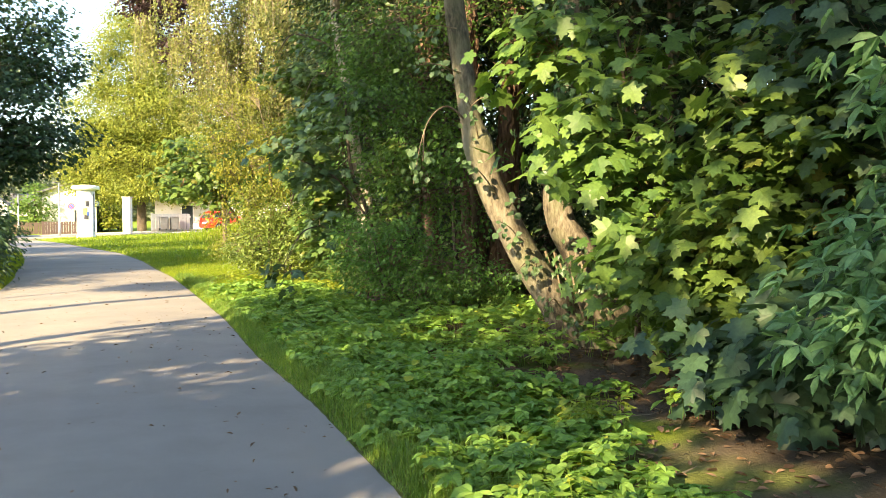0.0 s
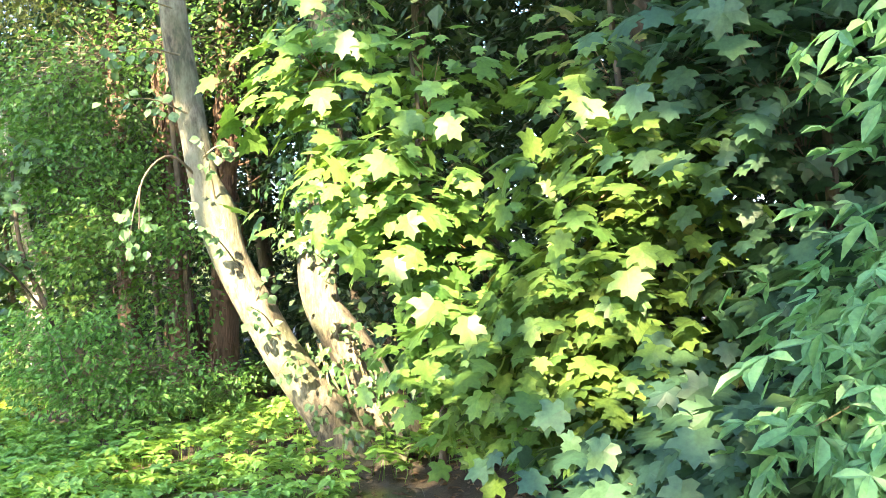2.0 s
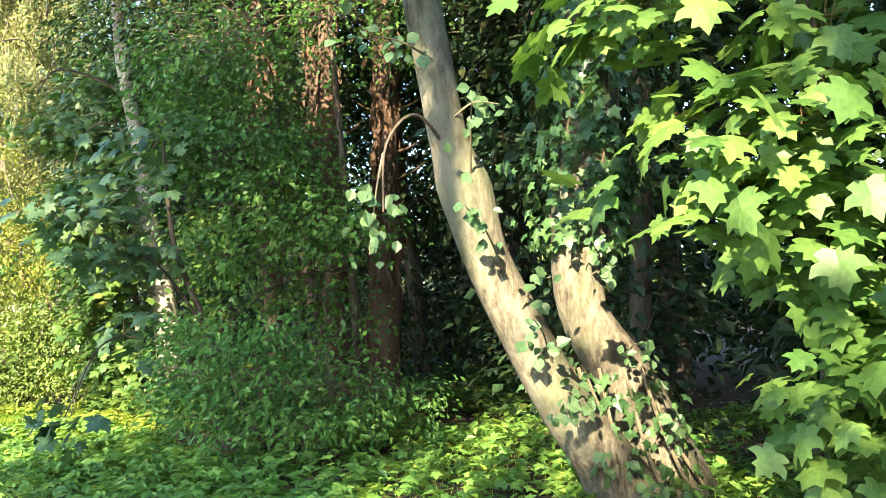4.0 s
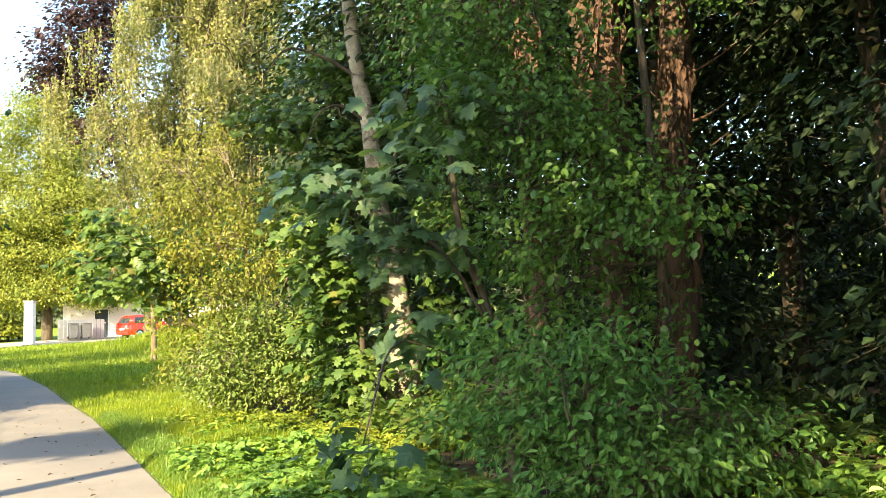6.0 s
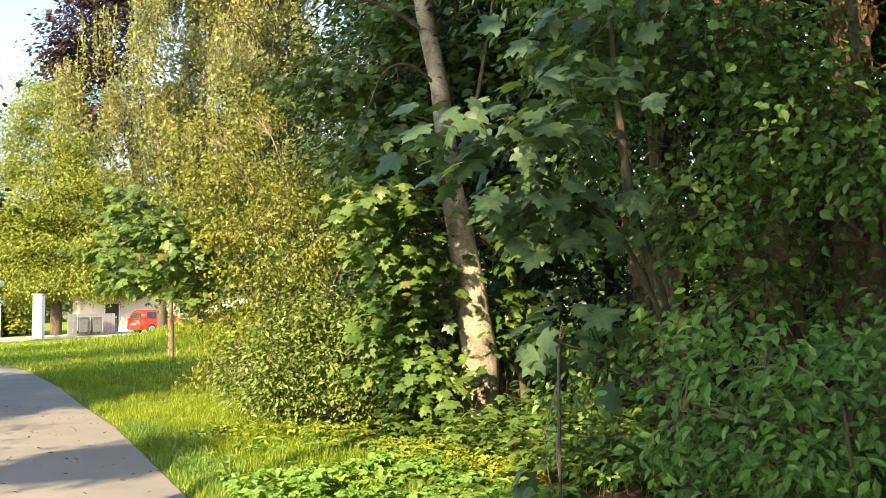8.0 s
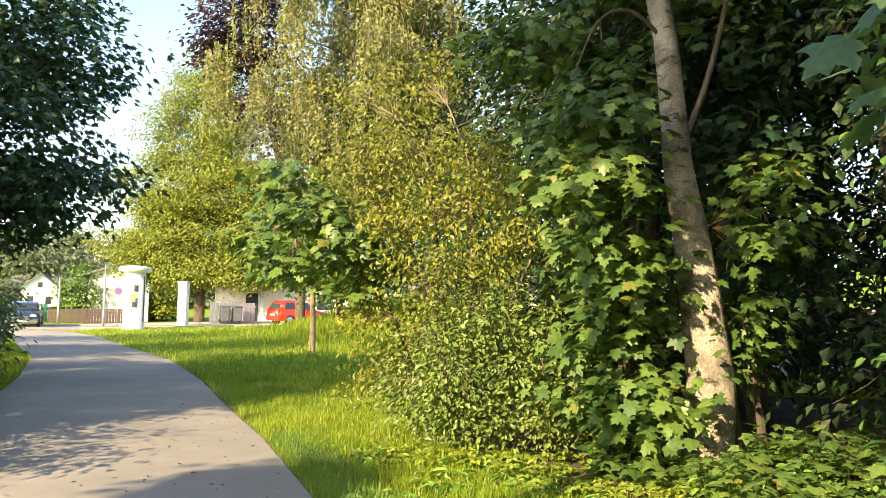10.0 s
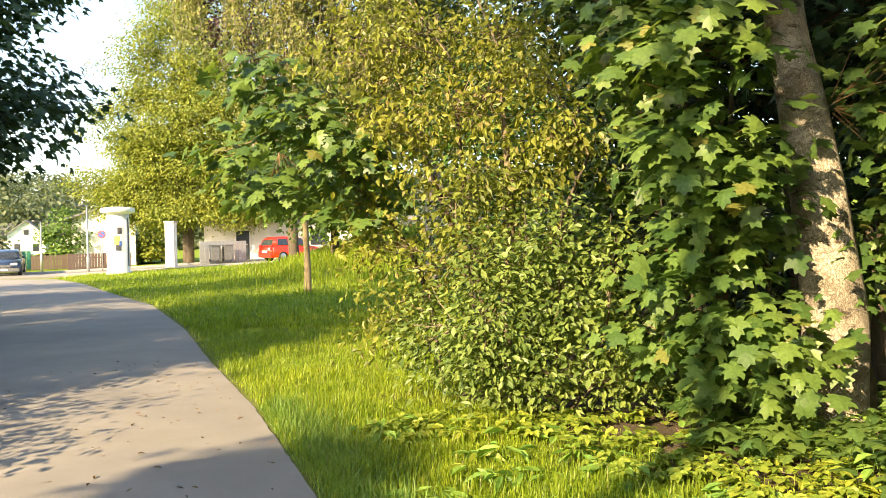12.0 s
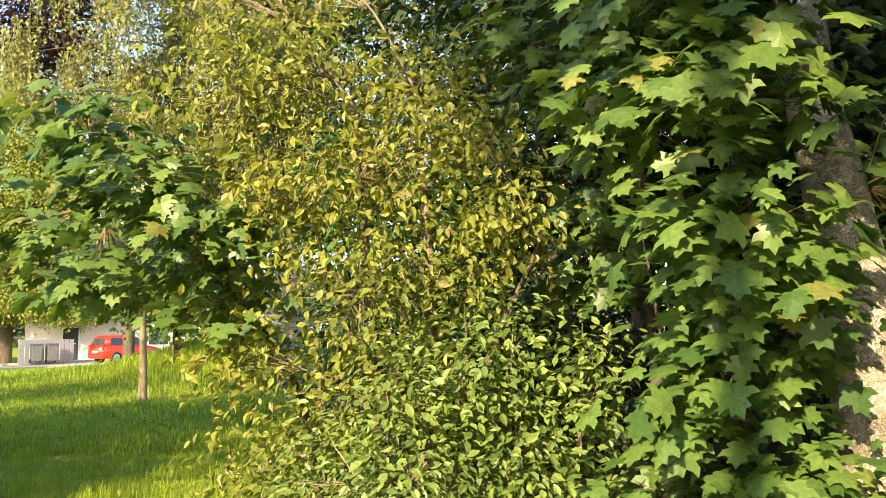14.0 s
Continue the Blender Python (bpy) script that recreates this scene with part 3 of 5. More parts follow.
SPRIGS = [((0.3, 9.6, 2.72), (0.55, 9.4, 2.78), 16), ((-0.2, 9.35, 2.45), (-0.32, 9.25, 1.85), 26), ((0.2, 9.6, 3.1), (-0.35, 9.4, 3.15), 18), ((0.15, 9.6, 3.6), (-0.4, 9.4, 3.5), 22), ((0.7, 9.55, 1.5), (0.85, 9.4, 1.7), 9), ((1.05, 9.55, 0.9), (1.0, 9.3, 1.0), 10), ((0.1, 9.6, 4.0), (-0.5, 9.3, 3.9), 24), ((1.3, 9.5, 0.5), (1.15, 9.25, 0.55), 12), ((0.9, 9.55, 1.15), (0.6, 9.1, 1.45), 14), ((0.6, 9.55, 1.75), (0.2, 9.05, 2.1), 14), ((0.4, 9.55, 2.35), (0.25, 9.0, 2.75), 12), ((1.5, 9.9, 1.6), (1.2, 9.5, 1.9), 16), ((1.6, 9.9, 1.1), (1.45, 9.4, 1.25), 14), ((1.8, 9.8, 0.6), (1.6, 9.3, 0.75), 16), ((1.5, 9.5, 0.2), (1.35, 9.1, 0.4), 18), ((1.0, 9.5, 0.95), (0.8, 9.15, 0.9), 12)]
for (a, b, k) in SPRIGS:
    t_ = thing("side_shoot", *a, "leafy side shoot on the leaning tree", "branch", "shoots on the leaning tree")
    a, b = np.array(a), np.array(b)
    v, f = tube([(0, 0, 0), (b - a) * 0.5 + (0, 0, 0.06), b - a], [0.009, 0.006, 0.003], 5)
    part_np("shoot", v, f, TWIG, t_, smooth=True)
    u = rng.uniform(0.3, 1.1, (k, 1))
    pos = (b - a) * u + rng.normal(0, 0.06, (k, 3))
    v, f = leaves(ROUND, pos, unit(rng.normal(0, 0.5, (k, 3)) + (-0.2, -0.8, 0.5)), unit(rng.normal(0, 0.5, (k, 3)) + (0, 0, -0.7)), rng.uniform(0.05, 0.1, k))
    part_np("foliage", v, f, MAPLE_DULL, t_)

plant("maple_shrub", (2.0, 8.7, 0), "young sycamore with bright sunlit lobed leaves", "tree",
      [[(2.0, 8.7, -0.05, 0.035), (1.9, 8.3, 1.0, 0.03), (1.75, 8.0, 2.2, 0.022), (1.6, 7.9, 3.3, 0.012)]],
      [(1.35, 7.85, 2.25, 0.5, 0.4, 0.5, 28), (1.8, 7.9, 1.85, 0.55, 0.45, 0.35, 22), (1.1, 8.3, 3.1, 0.45, 0.45, 0.5, 20), (1.7, 7.9, 2.9, 0.4, 0.4, 0.4, 12), (2.1, 7.8, 0.75, 0.4, 0.3, 0.45, 18), (1.75, 7.6, 1.15, 0.45, 0.35, 0.35, 20), (2.2, 7.2, 0.8, 0.4, 0.3, 0.35, 16)],
      LOBED, MAPLE_PALE, 0.16, per=10, spread=0.21, bark=BARK_DARK, twig=TWIG_RED, droop=0.55, limbs=True, face=(-0.7, -0.6, 0.1))
plant("maple_shrub", (3.4, 7.9, 0), "young sycamore with dull green lobed leaves", "tree",
      [[(3.4, 7.9, -0.05, 0.05), (3.3, 7.6, 1.2, 0.04), (3.1, 7.5, 2.6, 0.03), (3.0, 7.5, 4.2, 0.015)]],
      [(2.5, 7.0, 1.35, 0.55, 0.4, 0.5, 44), (2.6, 6.8, 2.2, 0.55, 0.4, 0.5, 36), (3.2, 7.3, 1.6, 0.8, 0.6, 0.8, 46), (3.0, 7.5, 3.0, 0.7, 0.6, 0.5, 14), (2.6, 6.7, 0.75, 0.5, 0.4, 0.4, 34), (2.1, 7.05, 1.0, 0.35, 0.3, 0.3, 16)],
      LOBED, MAPLE, 0.155, per=11, spread=0.22, bark=BARK_DARK, twig=TWIG_RED, droop=0.6, face=(-0.7, -0.6, 0.1))
# Shade over this thicket is put into its leaf colour.
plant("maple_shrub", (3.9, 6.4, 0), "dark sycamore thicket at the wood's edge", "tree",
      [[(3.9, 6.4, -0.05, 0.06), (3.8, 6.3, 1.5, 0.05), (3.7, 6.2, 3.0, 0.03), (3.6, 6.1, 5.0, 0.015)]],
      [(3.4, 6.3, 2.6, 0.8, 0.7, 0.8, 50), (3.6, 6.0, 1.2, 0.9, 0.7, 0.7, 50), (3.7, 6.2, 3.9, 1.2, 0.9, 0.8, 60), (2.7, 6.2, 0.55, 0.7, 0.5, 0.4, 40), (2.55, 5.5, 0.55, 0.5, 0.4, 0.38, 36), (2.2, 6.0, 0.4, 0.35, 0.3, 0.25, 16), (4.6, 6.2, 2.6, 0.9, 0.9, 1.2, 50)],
      LOBED, SHADED_LEAF, 0.16, per=12, spread=0.24, droop=0.6, face=(-0.7, -0.6, 0.1))
plant("elder_bush", (3.0, 4.9, 0), "leafy bluish-green elder bush beside the path", "bush",
      [[(3.0, 4.9, -0.05, 0.03), (2.8, 4.85, 0.8, 0.018), (2.7, 4.8, 1.3, 0.003)], [(3.05, 4.85, -0.05, 0.025), (3.2, 4.8, 1.2, 0.014), (3.15, 4.75, 2.4, 0.003)]],
      [(2.75, 4.75, 1.05, 0.6, 0.5, 0.55, 60), (3.2, 4.6, 1.9, 0.55, 0.5, 0.6, 44), (2.55, 4.5, 2.35, 0.28, 0.28, 0.3, 10), (3.5, 5.2, 1.2, 0.7, 0.6, 0.8, 40), (3.2, 4.6, 2.9, 0.6, 0.5, 0.5, 22)],
      TRIPLE, ELDER, 0.16, per=11, spread=0.19, droop=0.6, bark=TWIG)

# ---- shrubs by the dead-barked conifers ----
plant("laurel_shrub", (-0.55, 13.1, 0), "dense green shrub with pointed leaves", "bush",
      [[(-0.55, 13.1, -0.05, 0.03), (-0.65, 12.9, 0.6, 0.02), (-0.75, 12.8, 1.2, 0.01)], [(-0.45, 13.1, -0.05, 0.03), (-0.05, 13.0, 0.8, 0.015)], [(-0.5, 13.0, -0.05, 0.02), (-0.9, 12.5, 0.7, 0.012), (-1.0, 12.4, 1.1, 0.005)]],
      [(-0.75, 12.85, 0.85, 0.6, 0.5, 0.5, 70), (0.05, 13.0, 0.75, 0.7, 0.55, 0.5, 70), (-1.15, 12.9, 0.6, 0.45, 0.45, 0.5, 36), (-1.5, 13.1, 1.0, 0.25, 0.3, 0.45, 24), (-1.2, 12.7, 1.3, 0.28, 0.28, 0.22, 12), (-0.3, 12.6, 0.45, 0.8, 0.4, 0.35, 40), (0.8, 13.1, 0.5, 0.6, 0.5, 0.35, 24), (-0.5, 12.9, 1.3, 0.3, 0.3, 0.25, 14)],
      OVAL, LAUREL, 0.072, per=20, spread=0.12, bark=TWIG, droop=0.0, up=0.6, face=(-0.7, -0.6, 0.1))
for x, y, lean, r, h in ((0.5, 15.9, 0.0, 0.2, 9), (1.1, 15.9, 0.12, 0.24, 10), (0.75, 16.4, -0.25, 0.16, 9), (-0.2, 16.6, -0.1, 0.15, 9)):
    t_ = thing("conifer_trunk", x, y, 0, "bare conifer trunk with shaggy reddish peeling bark", "tree", "conifers in the wood")
    v, f = tube([(0, 0, -0.1), (0.02, 0, 0.6), (lean * 0.8, 0, 2.2), (lean * 1.5, 0.05, 4.5), (lean * 2.2, 0.1, h)], [r * 1.35, r, r * 0.85, r * 0.7, r * 0.3], 14, 0.13, x * 5)
    part_np("trunk", v, f, BARK_RED, t_, smooth=True)
    n = 150
    a, zz = rng.uniform(0, 2 * np.pi, n), rng.uniform(0.3, 6, n)
    o = np.column_stack([np.cos(a), np.sin(a), 0 * a])
    cx = np.interp(zz, [0, 0.6, 2.2, 4.5, h], [0, 0.02, lean * 0.8, lean * 1.5, lean * 2.2])
    rr = np.interp(zz, [0, 0.6, 2.2, 4.5, h], [r * 1.35, r, r * 0.85, r * 0.7, r * 0.3])
    pos = np.column_stack([cx, 0 * cx, zz]) + o * rr[:, None]
    v, f = leaves(NARROW, pos, unit(o + rng.normal(0, 0.15, (n, 3))), unit(np.array([0, 0, -1.0]) + 0.25 * o + rng.normal(0, 0.12, (n, 3))), rng.uniform(0.15, 0.5, n))
    tagged(part_np("peeling_bark", v, f, BARK_RED, t_), kind="stuff")
    # Crown above the view, added to keep sun off the wood behind.
    c, d = in_blob((lean * 2 - 0.5, -0.6, 8.6, 2.6, 2.4, 1.9), 90)
    v, f = clusters_to_leaves(SCRAP, c, d, 36, 0.4, 0.16, droop=0.6)
    part_np("crown", v, f, SHADED_WOOD_LEAF, t_)
    for k in range(14):
        z0 = rng.uniform(1.6, 7)
        w = rng.uniform(0, 2 * np.pi)
        s0 = np.array([np.interp(z0, [0, 2.2, 4.5, h], [0, lean * 0.8, lean * 1.5, lean * 2.2]), 0, z0])
        s1 = s0 + np.array([math.cos(w), math.sin(w), 0.5]) * rng.uniform(0.3, 0.9)
        v, f = tube([s0, (s0 + s1) / 2 + (0, 0, -0.05), s1], [0.022, 0.014, 0.005], 5)
        part_np("dead_branch", v, f, BARK_RED, t_)

plant("maple", (-1.0, 14.3, 0), "sycamore with large dull green drooping leaves", "tree",
      [[(-1.0, 14.3, -0.05, 0.05), (-1.2, 14.1, 1.4, 0.04), (-1.5, 13.9, 2.3, 0.03), (-1.6, 13.9, 3.6, 0.015)], [(-1.2, 14.1, 1.4, 0.02), (-1.7, 13.7, 2.1, 0.015), (-2.4, 13.4, 2.45, 0.006)], [(-1.1, 14.2, 0.8, 0.014), (-1.6, 14.0, 1.2, 0.01), (-2.0, 13.8, 1.35, 0.005)]],
      [(-2.45, 13.4, 2.5, 0.3, 0.28, 0.22, 8), (-2.05, 13.5, 2.7, 0.3, 0.28, 0.25, 8), (-1.8, 13.7, 2.2, 0.26, 0.25, 0.28, 8), (-2.15, 13.6, 2.1, 0.22, 0.22, 0.2, 6), (-2.0, 13.8, 1.35, 0.2, 0.2, 0.2, 5), (-1.7, 13.9, 3.3, 0.4, 0.4, 0.3, 9), (-2.35, 12.3, 0.72, 0.16, 0.16, 0.12, 3)],
      LOBED, MAPLE_DULL, 0.15, per=8, spread=0.17, droop=0.55, face=(-0.8, -0.5, 0.1))
plant("hornbeam", (0.6, 14.6, 0), "understorey tree with fresh green oval leaves", "tree",
      [[(0.6, 14.6, -0.05, 0.06), (0.5, 14.5, 2, 0.05), (0.3, 14.4, 5, 0.03)]],
      [(-0.3, 13.9, 2.7, 0.7, 0.5, 0.4, 46), (-0.9, 14.1, 3.3, 0.8, 0.6, 0.5, 50), (0.2, 13.6, 2.3, 0.6, 0.5, 0.3, 26), (0.3, 14.4, 5.2, 1.6, 1.2, 1.2, 90), (-1.2, 14.6, 4.6, 1.2, 1, 0.8, 70), (-0.9, 14.2, 2.2, 0.6, 0.5, 0.4, 30), (-1.0, 14.0, 1.4, 0.5, 0.4, 0.3, 18), (-0.4, 15.0, 3.6, 0.6, 0.5, 0.9, 40), (-0.2, 14.8, 1.8, 0.5, 0.4, 0.6, 26), (-1.4, 15.4, 2.9, 0.4, 0.45, 0.9, 34), (-1.45, 15.2, 1.0, 0.3, 0.35, 0.6, 22), (-1.45, 15.4, 4.2, 0.5, 0.5, 0.7, 34), (-1.5, 14.4, 3.5, 0.35, 0.35, 0.6, 26), (0.05, 14.6, 3.1, 0.5, 0.4, 0.9, 18), (0.5, 14.3, 1.5, 0.4, 0.35, 0.5, 12)],
      WIDE_OVAL, HORNBEAM, 0.072, per=27, spread=0.21, droop=0.3, up=0.5, twig=BARK_DARK, face=(-0.7, -0.6, 0.1))
plant("hornbeam", (0.3, 17.6, 0), "understorey tree with green oval leaves in the wood", "tree",
      [[(0.3, 17.6, -0.05, 0.06), (0.2, 17.5, 2, 0.05), (0.0, 17.4, 6, 0.03)]],
      # The highest clump is out of view, added to block sun overhead.
      [(-0.4, 17.0, 3.8, 1.3, 0.9, 0.9, 80), (-0.9, 17.3, 5.6, 1.5, 1.2, 1.2, 80), (-0.6, 17.0, 8.2, 2.6, 2.4, 1.4, 120)],
      OVAL, SHADED_WOOD_LEAF, 0.13, per=18, spread=0.26, droop=0.3)
# ---- birch, maple, yellow shrub and privet at the lawn's edge ----
plant("birch", (-1.75, 19.7, 0), "white-barked birch with dark cracks, leaning slightly", "tree",
      [[(-1.78, 19.72, -0.1, 0.36), (-1.75, 19.7, 0.15, 0.27), (-1.72, 19.7, 0.8, 0.25), (-1.8, 19.7, 1.5, 0.215), (-1.93, 19.7, 2.45, 0.18), (-2.07, 19.7, 3.2, 0.155), (-2.2, 19.7, 4.5, 0.125), (-2.45, 19.7, 6.0, 0.11), (-2.6, 19.8, 9, 0.07), (-2.6, 19.9, 12, 0.03)],
       [(-2.05, 19.7, 3.3, 0.035), (-1.75, 19.6, 4.2, 0.03), (-1.5, 19.4, 5.6, 0.022), (-1.2, 19.3, 7.5, 0.01)],
       [(-2.3, 19.7, 5.2, 0.035), (-2.8, 19.6, 5.5, 0.026), (-3.4, 19.4, 5.6, 0.018), (-3.7, 19.3, 5.2, 0.008)],
       [(-2.2, 19.7, 4.5, 0.025), (-2.6, 19.5, 4.75, 0.02), (-2.95, 19.4, 4.6, 0.012), (-3.2, 19.4, 4.0, 0.006)]],
      [(-2.8, 19.2, 9.0, 2.4, 2.4, 2.0, 150), (-1.5, 19.5, 7.4, 1.8, 1.7, 1.0, 90)],
      SCRAP, BIRCH_LEAF, 0.07, per=60, spread=0.4, bark=BIRCH, sides=14, lump=0.05, droop=1.2, up=0.2)
for x, y, r, lean in ((-1.46, 19.95, 0.13, -0.55), (-1.1, 20.25, 0.09, -0.4)):
    t_ = thing("tree_stump", x, y, 0, "short broken grey-brown stem sprouting leaves beside the birch", "stump")
    v, f = tube([(0, 0, -0.1), (0.02, 0, 0.35), (-0.02 + lean * 0.08, 0.02, 0.8), (lean * 0.2, 0.0, 1.25), (lean * 0.26, 0.04, 1.6)], [r * 1.5, r, r * 0.9, r * 0.75, r * 0.3], 12, 0.12, x)
    part_np("trunk", v, f, BARK_DARK, t_, smooth=True)
    c, d = in_blob((lean * 0.2, -0.1, 1.35, 0.3, 0.3, 0.5), 18)
    v, f = clusters_to_leaves(LOBED, c, d, 9, 0.16, 0.12)
    part_np("crown", v, f, MAPLE, t_)
plant("maple", (-2.5, 20.1, 0), "young maple with layered sunlit lobed leaves", "tree",
      [[(-2.45, 20.1, -0.05, 0.035), (-2.5, 19.95, 1.0, 0.028), (-2.45, 19.9, 2.2, 0.022), (-2.4, 19.9, 3.8, 0.01)], [(-2.3, 20.05, -0.05, 0.025), (-2.2, 19.8, 0.9, 0.02), (-2.3, 19.7, 2.0, 0.01)], [(-2.6, 20.1, -0.05, 0.022), (-2.9, 19.9, 1.0, 0.016), (-3.0, 19.8, 1.7, 0.008)]],
      [(-2.9, 19.05, 2.15, 0.42, 0.36, 0.4, 26), (-3.0, 18.95, 2.85, 0.42, 0.36, 0.35, 22), (-2.85, 19.3, 1.4, 0.38, 0.32, 0.35, 20), (-2.45, 19.2, 0.7, 0.5, 0.32, 0.3, 24), (-2.85, 19.1, 3.55, 0.45, 0.4, 0.3, 16), (-3.35, 19.5, 2.85, 0.3, 0.3, 0.22, 9), (-2.5, 19.5, 1.9, 0.35, 0.3, 0.5, 20), (-3.0, 19.7, 3.5, 0.6, 0.5, 0.3, 16), (-1.2, 19.75, 2.75, 0.4, 0.3, 0.65, 22), (-2.95, 19.7, 0.75, 0.3, 0.25, 0.25, 12)],
      LOBED, MAPLE, 0.138, per=13, spread=0.19, bark=BARK_DARK, twig=TWIG_RED, droop=0.6, flat=0.4, face=(-0.6, -0.8, 0.1))
plant("maple", (-2.3, 21.6, 0), "maple with a dark spreading crown between birch and yellow shrub", "tree",
      [[(-2.3, 21.6, -0.05, 0.06), (-2.4, 21.5, 2.0, 0.05), (-2.6, 21.3, 4.2, 0.03), (-2.8, 21.2, 6.4, 0.012)]],
      [(-3.1, 21.0, 3.7, 0.6, 0.45, 0.35, 26), (-2.5, 20.9, 4.3, 0.7, 0.5, 0.4, 30), (-3.5, 21.2, 4.9, 0.8, 0.6, 0.4, 34), (-1.7, 20.6, 5.1, 0.8, 0.6, 0.4, 30), (-2.7, 20.9, 5.7, 0.9, 0.7, 0.4, 34), (-2.9, 21.2, 2.4, 0.5, 0.4, 0.5, 22)],
      LOBED, MAPLE, 0.14, per=14, spread=0.22, twig=TWIG_RED, droop=0.6, flat=0.35, face=(-0.6, -0.8, 0.1))
# Darker leaf colour stands in for the shade behind the birch.
plant("maple", (-0.8, 20.9, 0), "maple behind the birch, leaves coloured dark for its shade", "tree",
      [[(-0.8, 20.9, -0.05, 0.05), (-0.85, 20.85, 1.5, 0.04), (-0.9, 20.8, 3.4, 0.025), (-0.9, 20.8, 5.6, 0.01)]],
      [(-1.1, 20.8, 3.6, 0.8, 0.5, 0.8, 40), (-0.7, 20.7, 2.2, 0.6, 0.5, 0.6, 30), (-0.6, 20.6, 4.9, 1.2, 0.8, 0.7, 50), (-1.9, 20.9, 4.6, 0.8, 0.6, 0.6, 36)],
      LOBED, SHADED_LEAF, 0.15, per=12, spread=0.22, twig=TWIG_RED, droop=0.55)
plant("hazel_shrub", (-4.3, 21.0, 0), "tall shrub with small curling yellow-green leaves", "bush",
      [[(-4.3, 21.0, -0.05, 0.07), (-4.25, 20.95, 0.9, 0.055), (-4.2, 20.9, 1.9, 0.045), (-4.3, 20.9, 3.4, 0.015)], [(-4.4, 21.0, -0.05, 0.05), (-4.6, 20.9, 1.2, 0.035), (-5.0, 20.7, 2.4, 0.015)], [(-4.2, 21.0, -0.05, 0.05), (-3.9, 20.8, 1.3, 0.035), (-3.5, 20.6, 2.3, 0.012)], [(-4.35, 21.0, -0.05, 0.04), (-4.6, 20.9, 1.8, 0.025), (-4.7, 20.8, 3.2, 0.008)]],
      [(-4.4, 20.8, 2.9, 0.55, 0.5, 0.45, 66), (-3.75, 20.65, 2.4, 0.32, 0.36, 0.26, 34), (-4.1, 20.8, 2.1, 0.45, 0.45, 0.35, 44), (-5.1, 20.6, 2.55, 0.42, 0.4, 0.35, 42), (-4.7, 20.5, 1.95, 0.45, 0.4, 0.4, 44), (-5.5, 20.7, 3.3, 0.5, 0.45, 0.35, 46), (-4.2, 21.3, 3.5, 0.5, 0.5, 0.35, 40), (-4.9, 20.9, 1.35, 0.4, 0.4, 0.35, 22), (-4.3, 20.6, 1.45, 0.45, 0.4, 0.3, 22), (-3.85, 20.7, 2.95, 0.3, 0.3, 0.22, 22), (-5.0, 21.2, 3.6, 0.6, 0.55, 0.35, 46), (-5.7, 21.5, 4.3, 0.6, 0.6, 0.35, 30), (-4.9, 22.0, 4.6, 0.7, 0.6, 0.4, 34), (-5.5, 20.9, 1.5, 0.35, 0.35, 0.4, 24), (-5.65, 21.2, 2.1, 0.3, 0.3, 0.4, 26), (-5.3, 20.7, 0.8, 0.4, 0.35, 0.4, 26)],
      CURLED, YELLOW, 0.066, per=15, spread=0.14, bark=TWIG, droop=0.35, flat=0.8, up=0.35, face=(-0.4, -0.5, 0.1))
plant("privet_bush", (-3.9, 20.2, 0), "green privet bush with small leaves and upright shoots", "bush",
      [[(-3.9, 20.2, -0.05, 0.02), (-3.85, 20.1, 0.8, 0.014), (-3.8, 20.1, 1.7, 0.005)], [(-4.1, 20.2, -0.05, 0.02), (-4.5, 20.0, 0.8, 0.01), (-4.55, 20.0, 1.4, 0.004)], [(-3.8, 20.2, -0.05, 0.015), (-3.45, 20.05, 0.8, 0.01), (-3.4, 20.0, 1.75, 0.004)], [(-4.0, 20.15, -0.05, 0.015), (-4.1, 20.0, 1.0, 0.008), (-4.1, 19.95, 1.75, 0.004)]],
      [(-3.8, 20.1, 1.0, 0.35, 0.3, 0.4, 60), (-4.45, 19.95, 0.85, 0.35, 0.3, 0.45, 60), (-3.3, 20.1, 0.5, 0.5, 0.35, 0.4, 56), (-4.2, 20.1, 0.4, 0.6, 0.35, 0.3, 60), (-4.9, 20.4, 0.7, 0.3, 0.3, 0.5, 34), (-3.8, 20.1, 1.6, 0.12, 0.12, 0.28, 12), (-3.4, 20.0, 1.35, 0.14, 0.14, 0.4, 20), (-4.1, 19.95, 1.5, 0.12, 0.12, 0.35, 15), (-4.55, 20.0, 1.4, 0.14, 0.14, 0.25, 12)],
      OVAL, PRIVET, 0.07, per=24, spread=0.11, bark=TWIG, droop=-0.25, flat=1.0, up=0.7, face=(-0.4, -0.5, 0.1))
plant("maple", (-4.9, 21.8, 0), "young maple with bright green leaves over the lawn", "tree",
      [[(-4.9, 21.8, -0.05, 0.04), (-5.1, 21.6, 1.2, 0.03), (-5.6, 21.4, 2.0, 0.02), (-6.4, 21.2, 2.7, 0.01)]],
      [(-6.2, 20.8, 2.75, 0.4, 0.4, 0.26, 17), (-5.75, 20.7, 2.4, 0.36, 0.36, 0.24, 15), (-7.0, 22.0, 2.35, 0.4, 0.4, 0.26, 14), (-6.5, 21.3, 2.1, 0.36, 0.4, 0.22, 12), (-6.6, 21.3, 3.15, 0.4, 0.4, 0.24, 12), (-5.6, 20.9, 1.9, 0.3, 0.3, 0.2, 8)],
      LOBED, MAPLE, 0.128, per=12, spread=0.18, bark=BARK_DARK, twig=TWIG_RED, droop=0.5, flat=0.4, face=(-0.5, -0.7, 0.1))

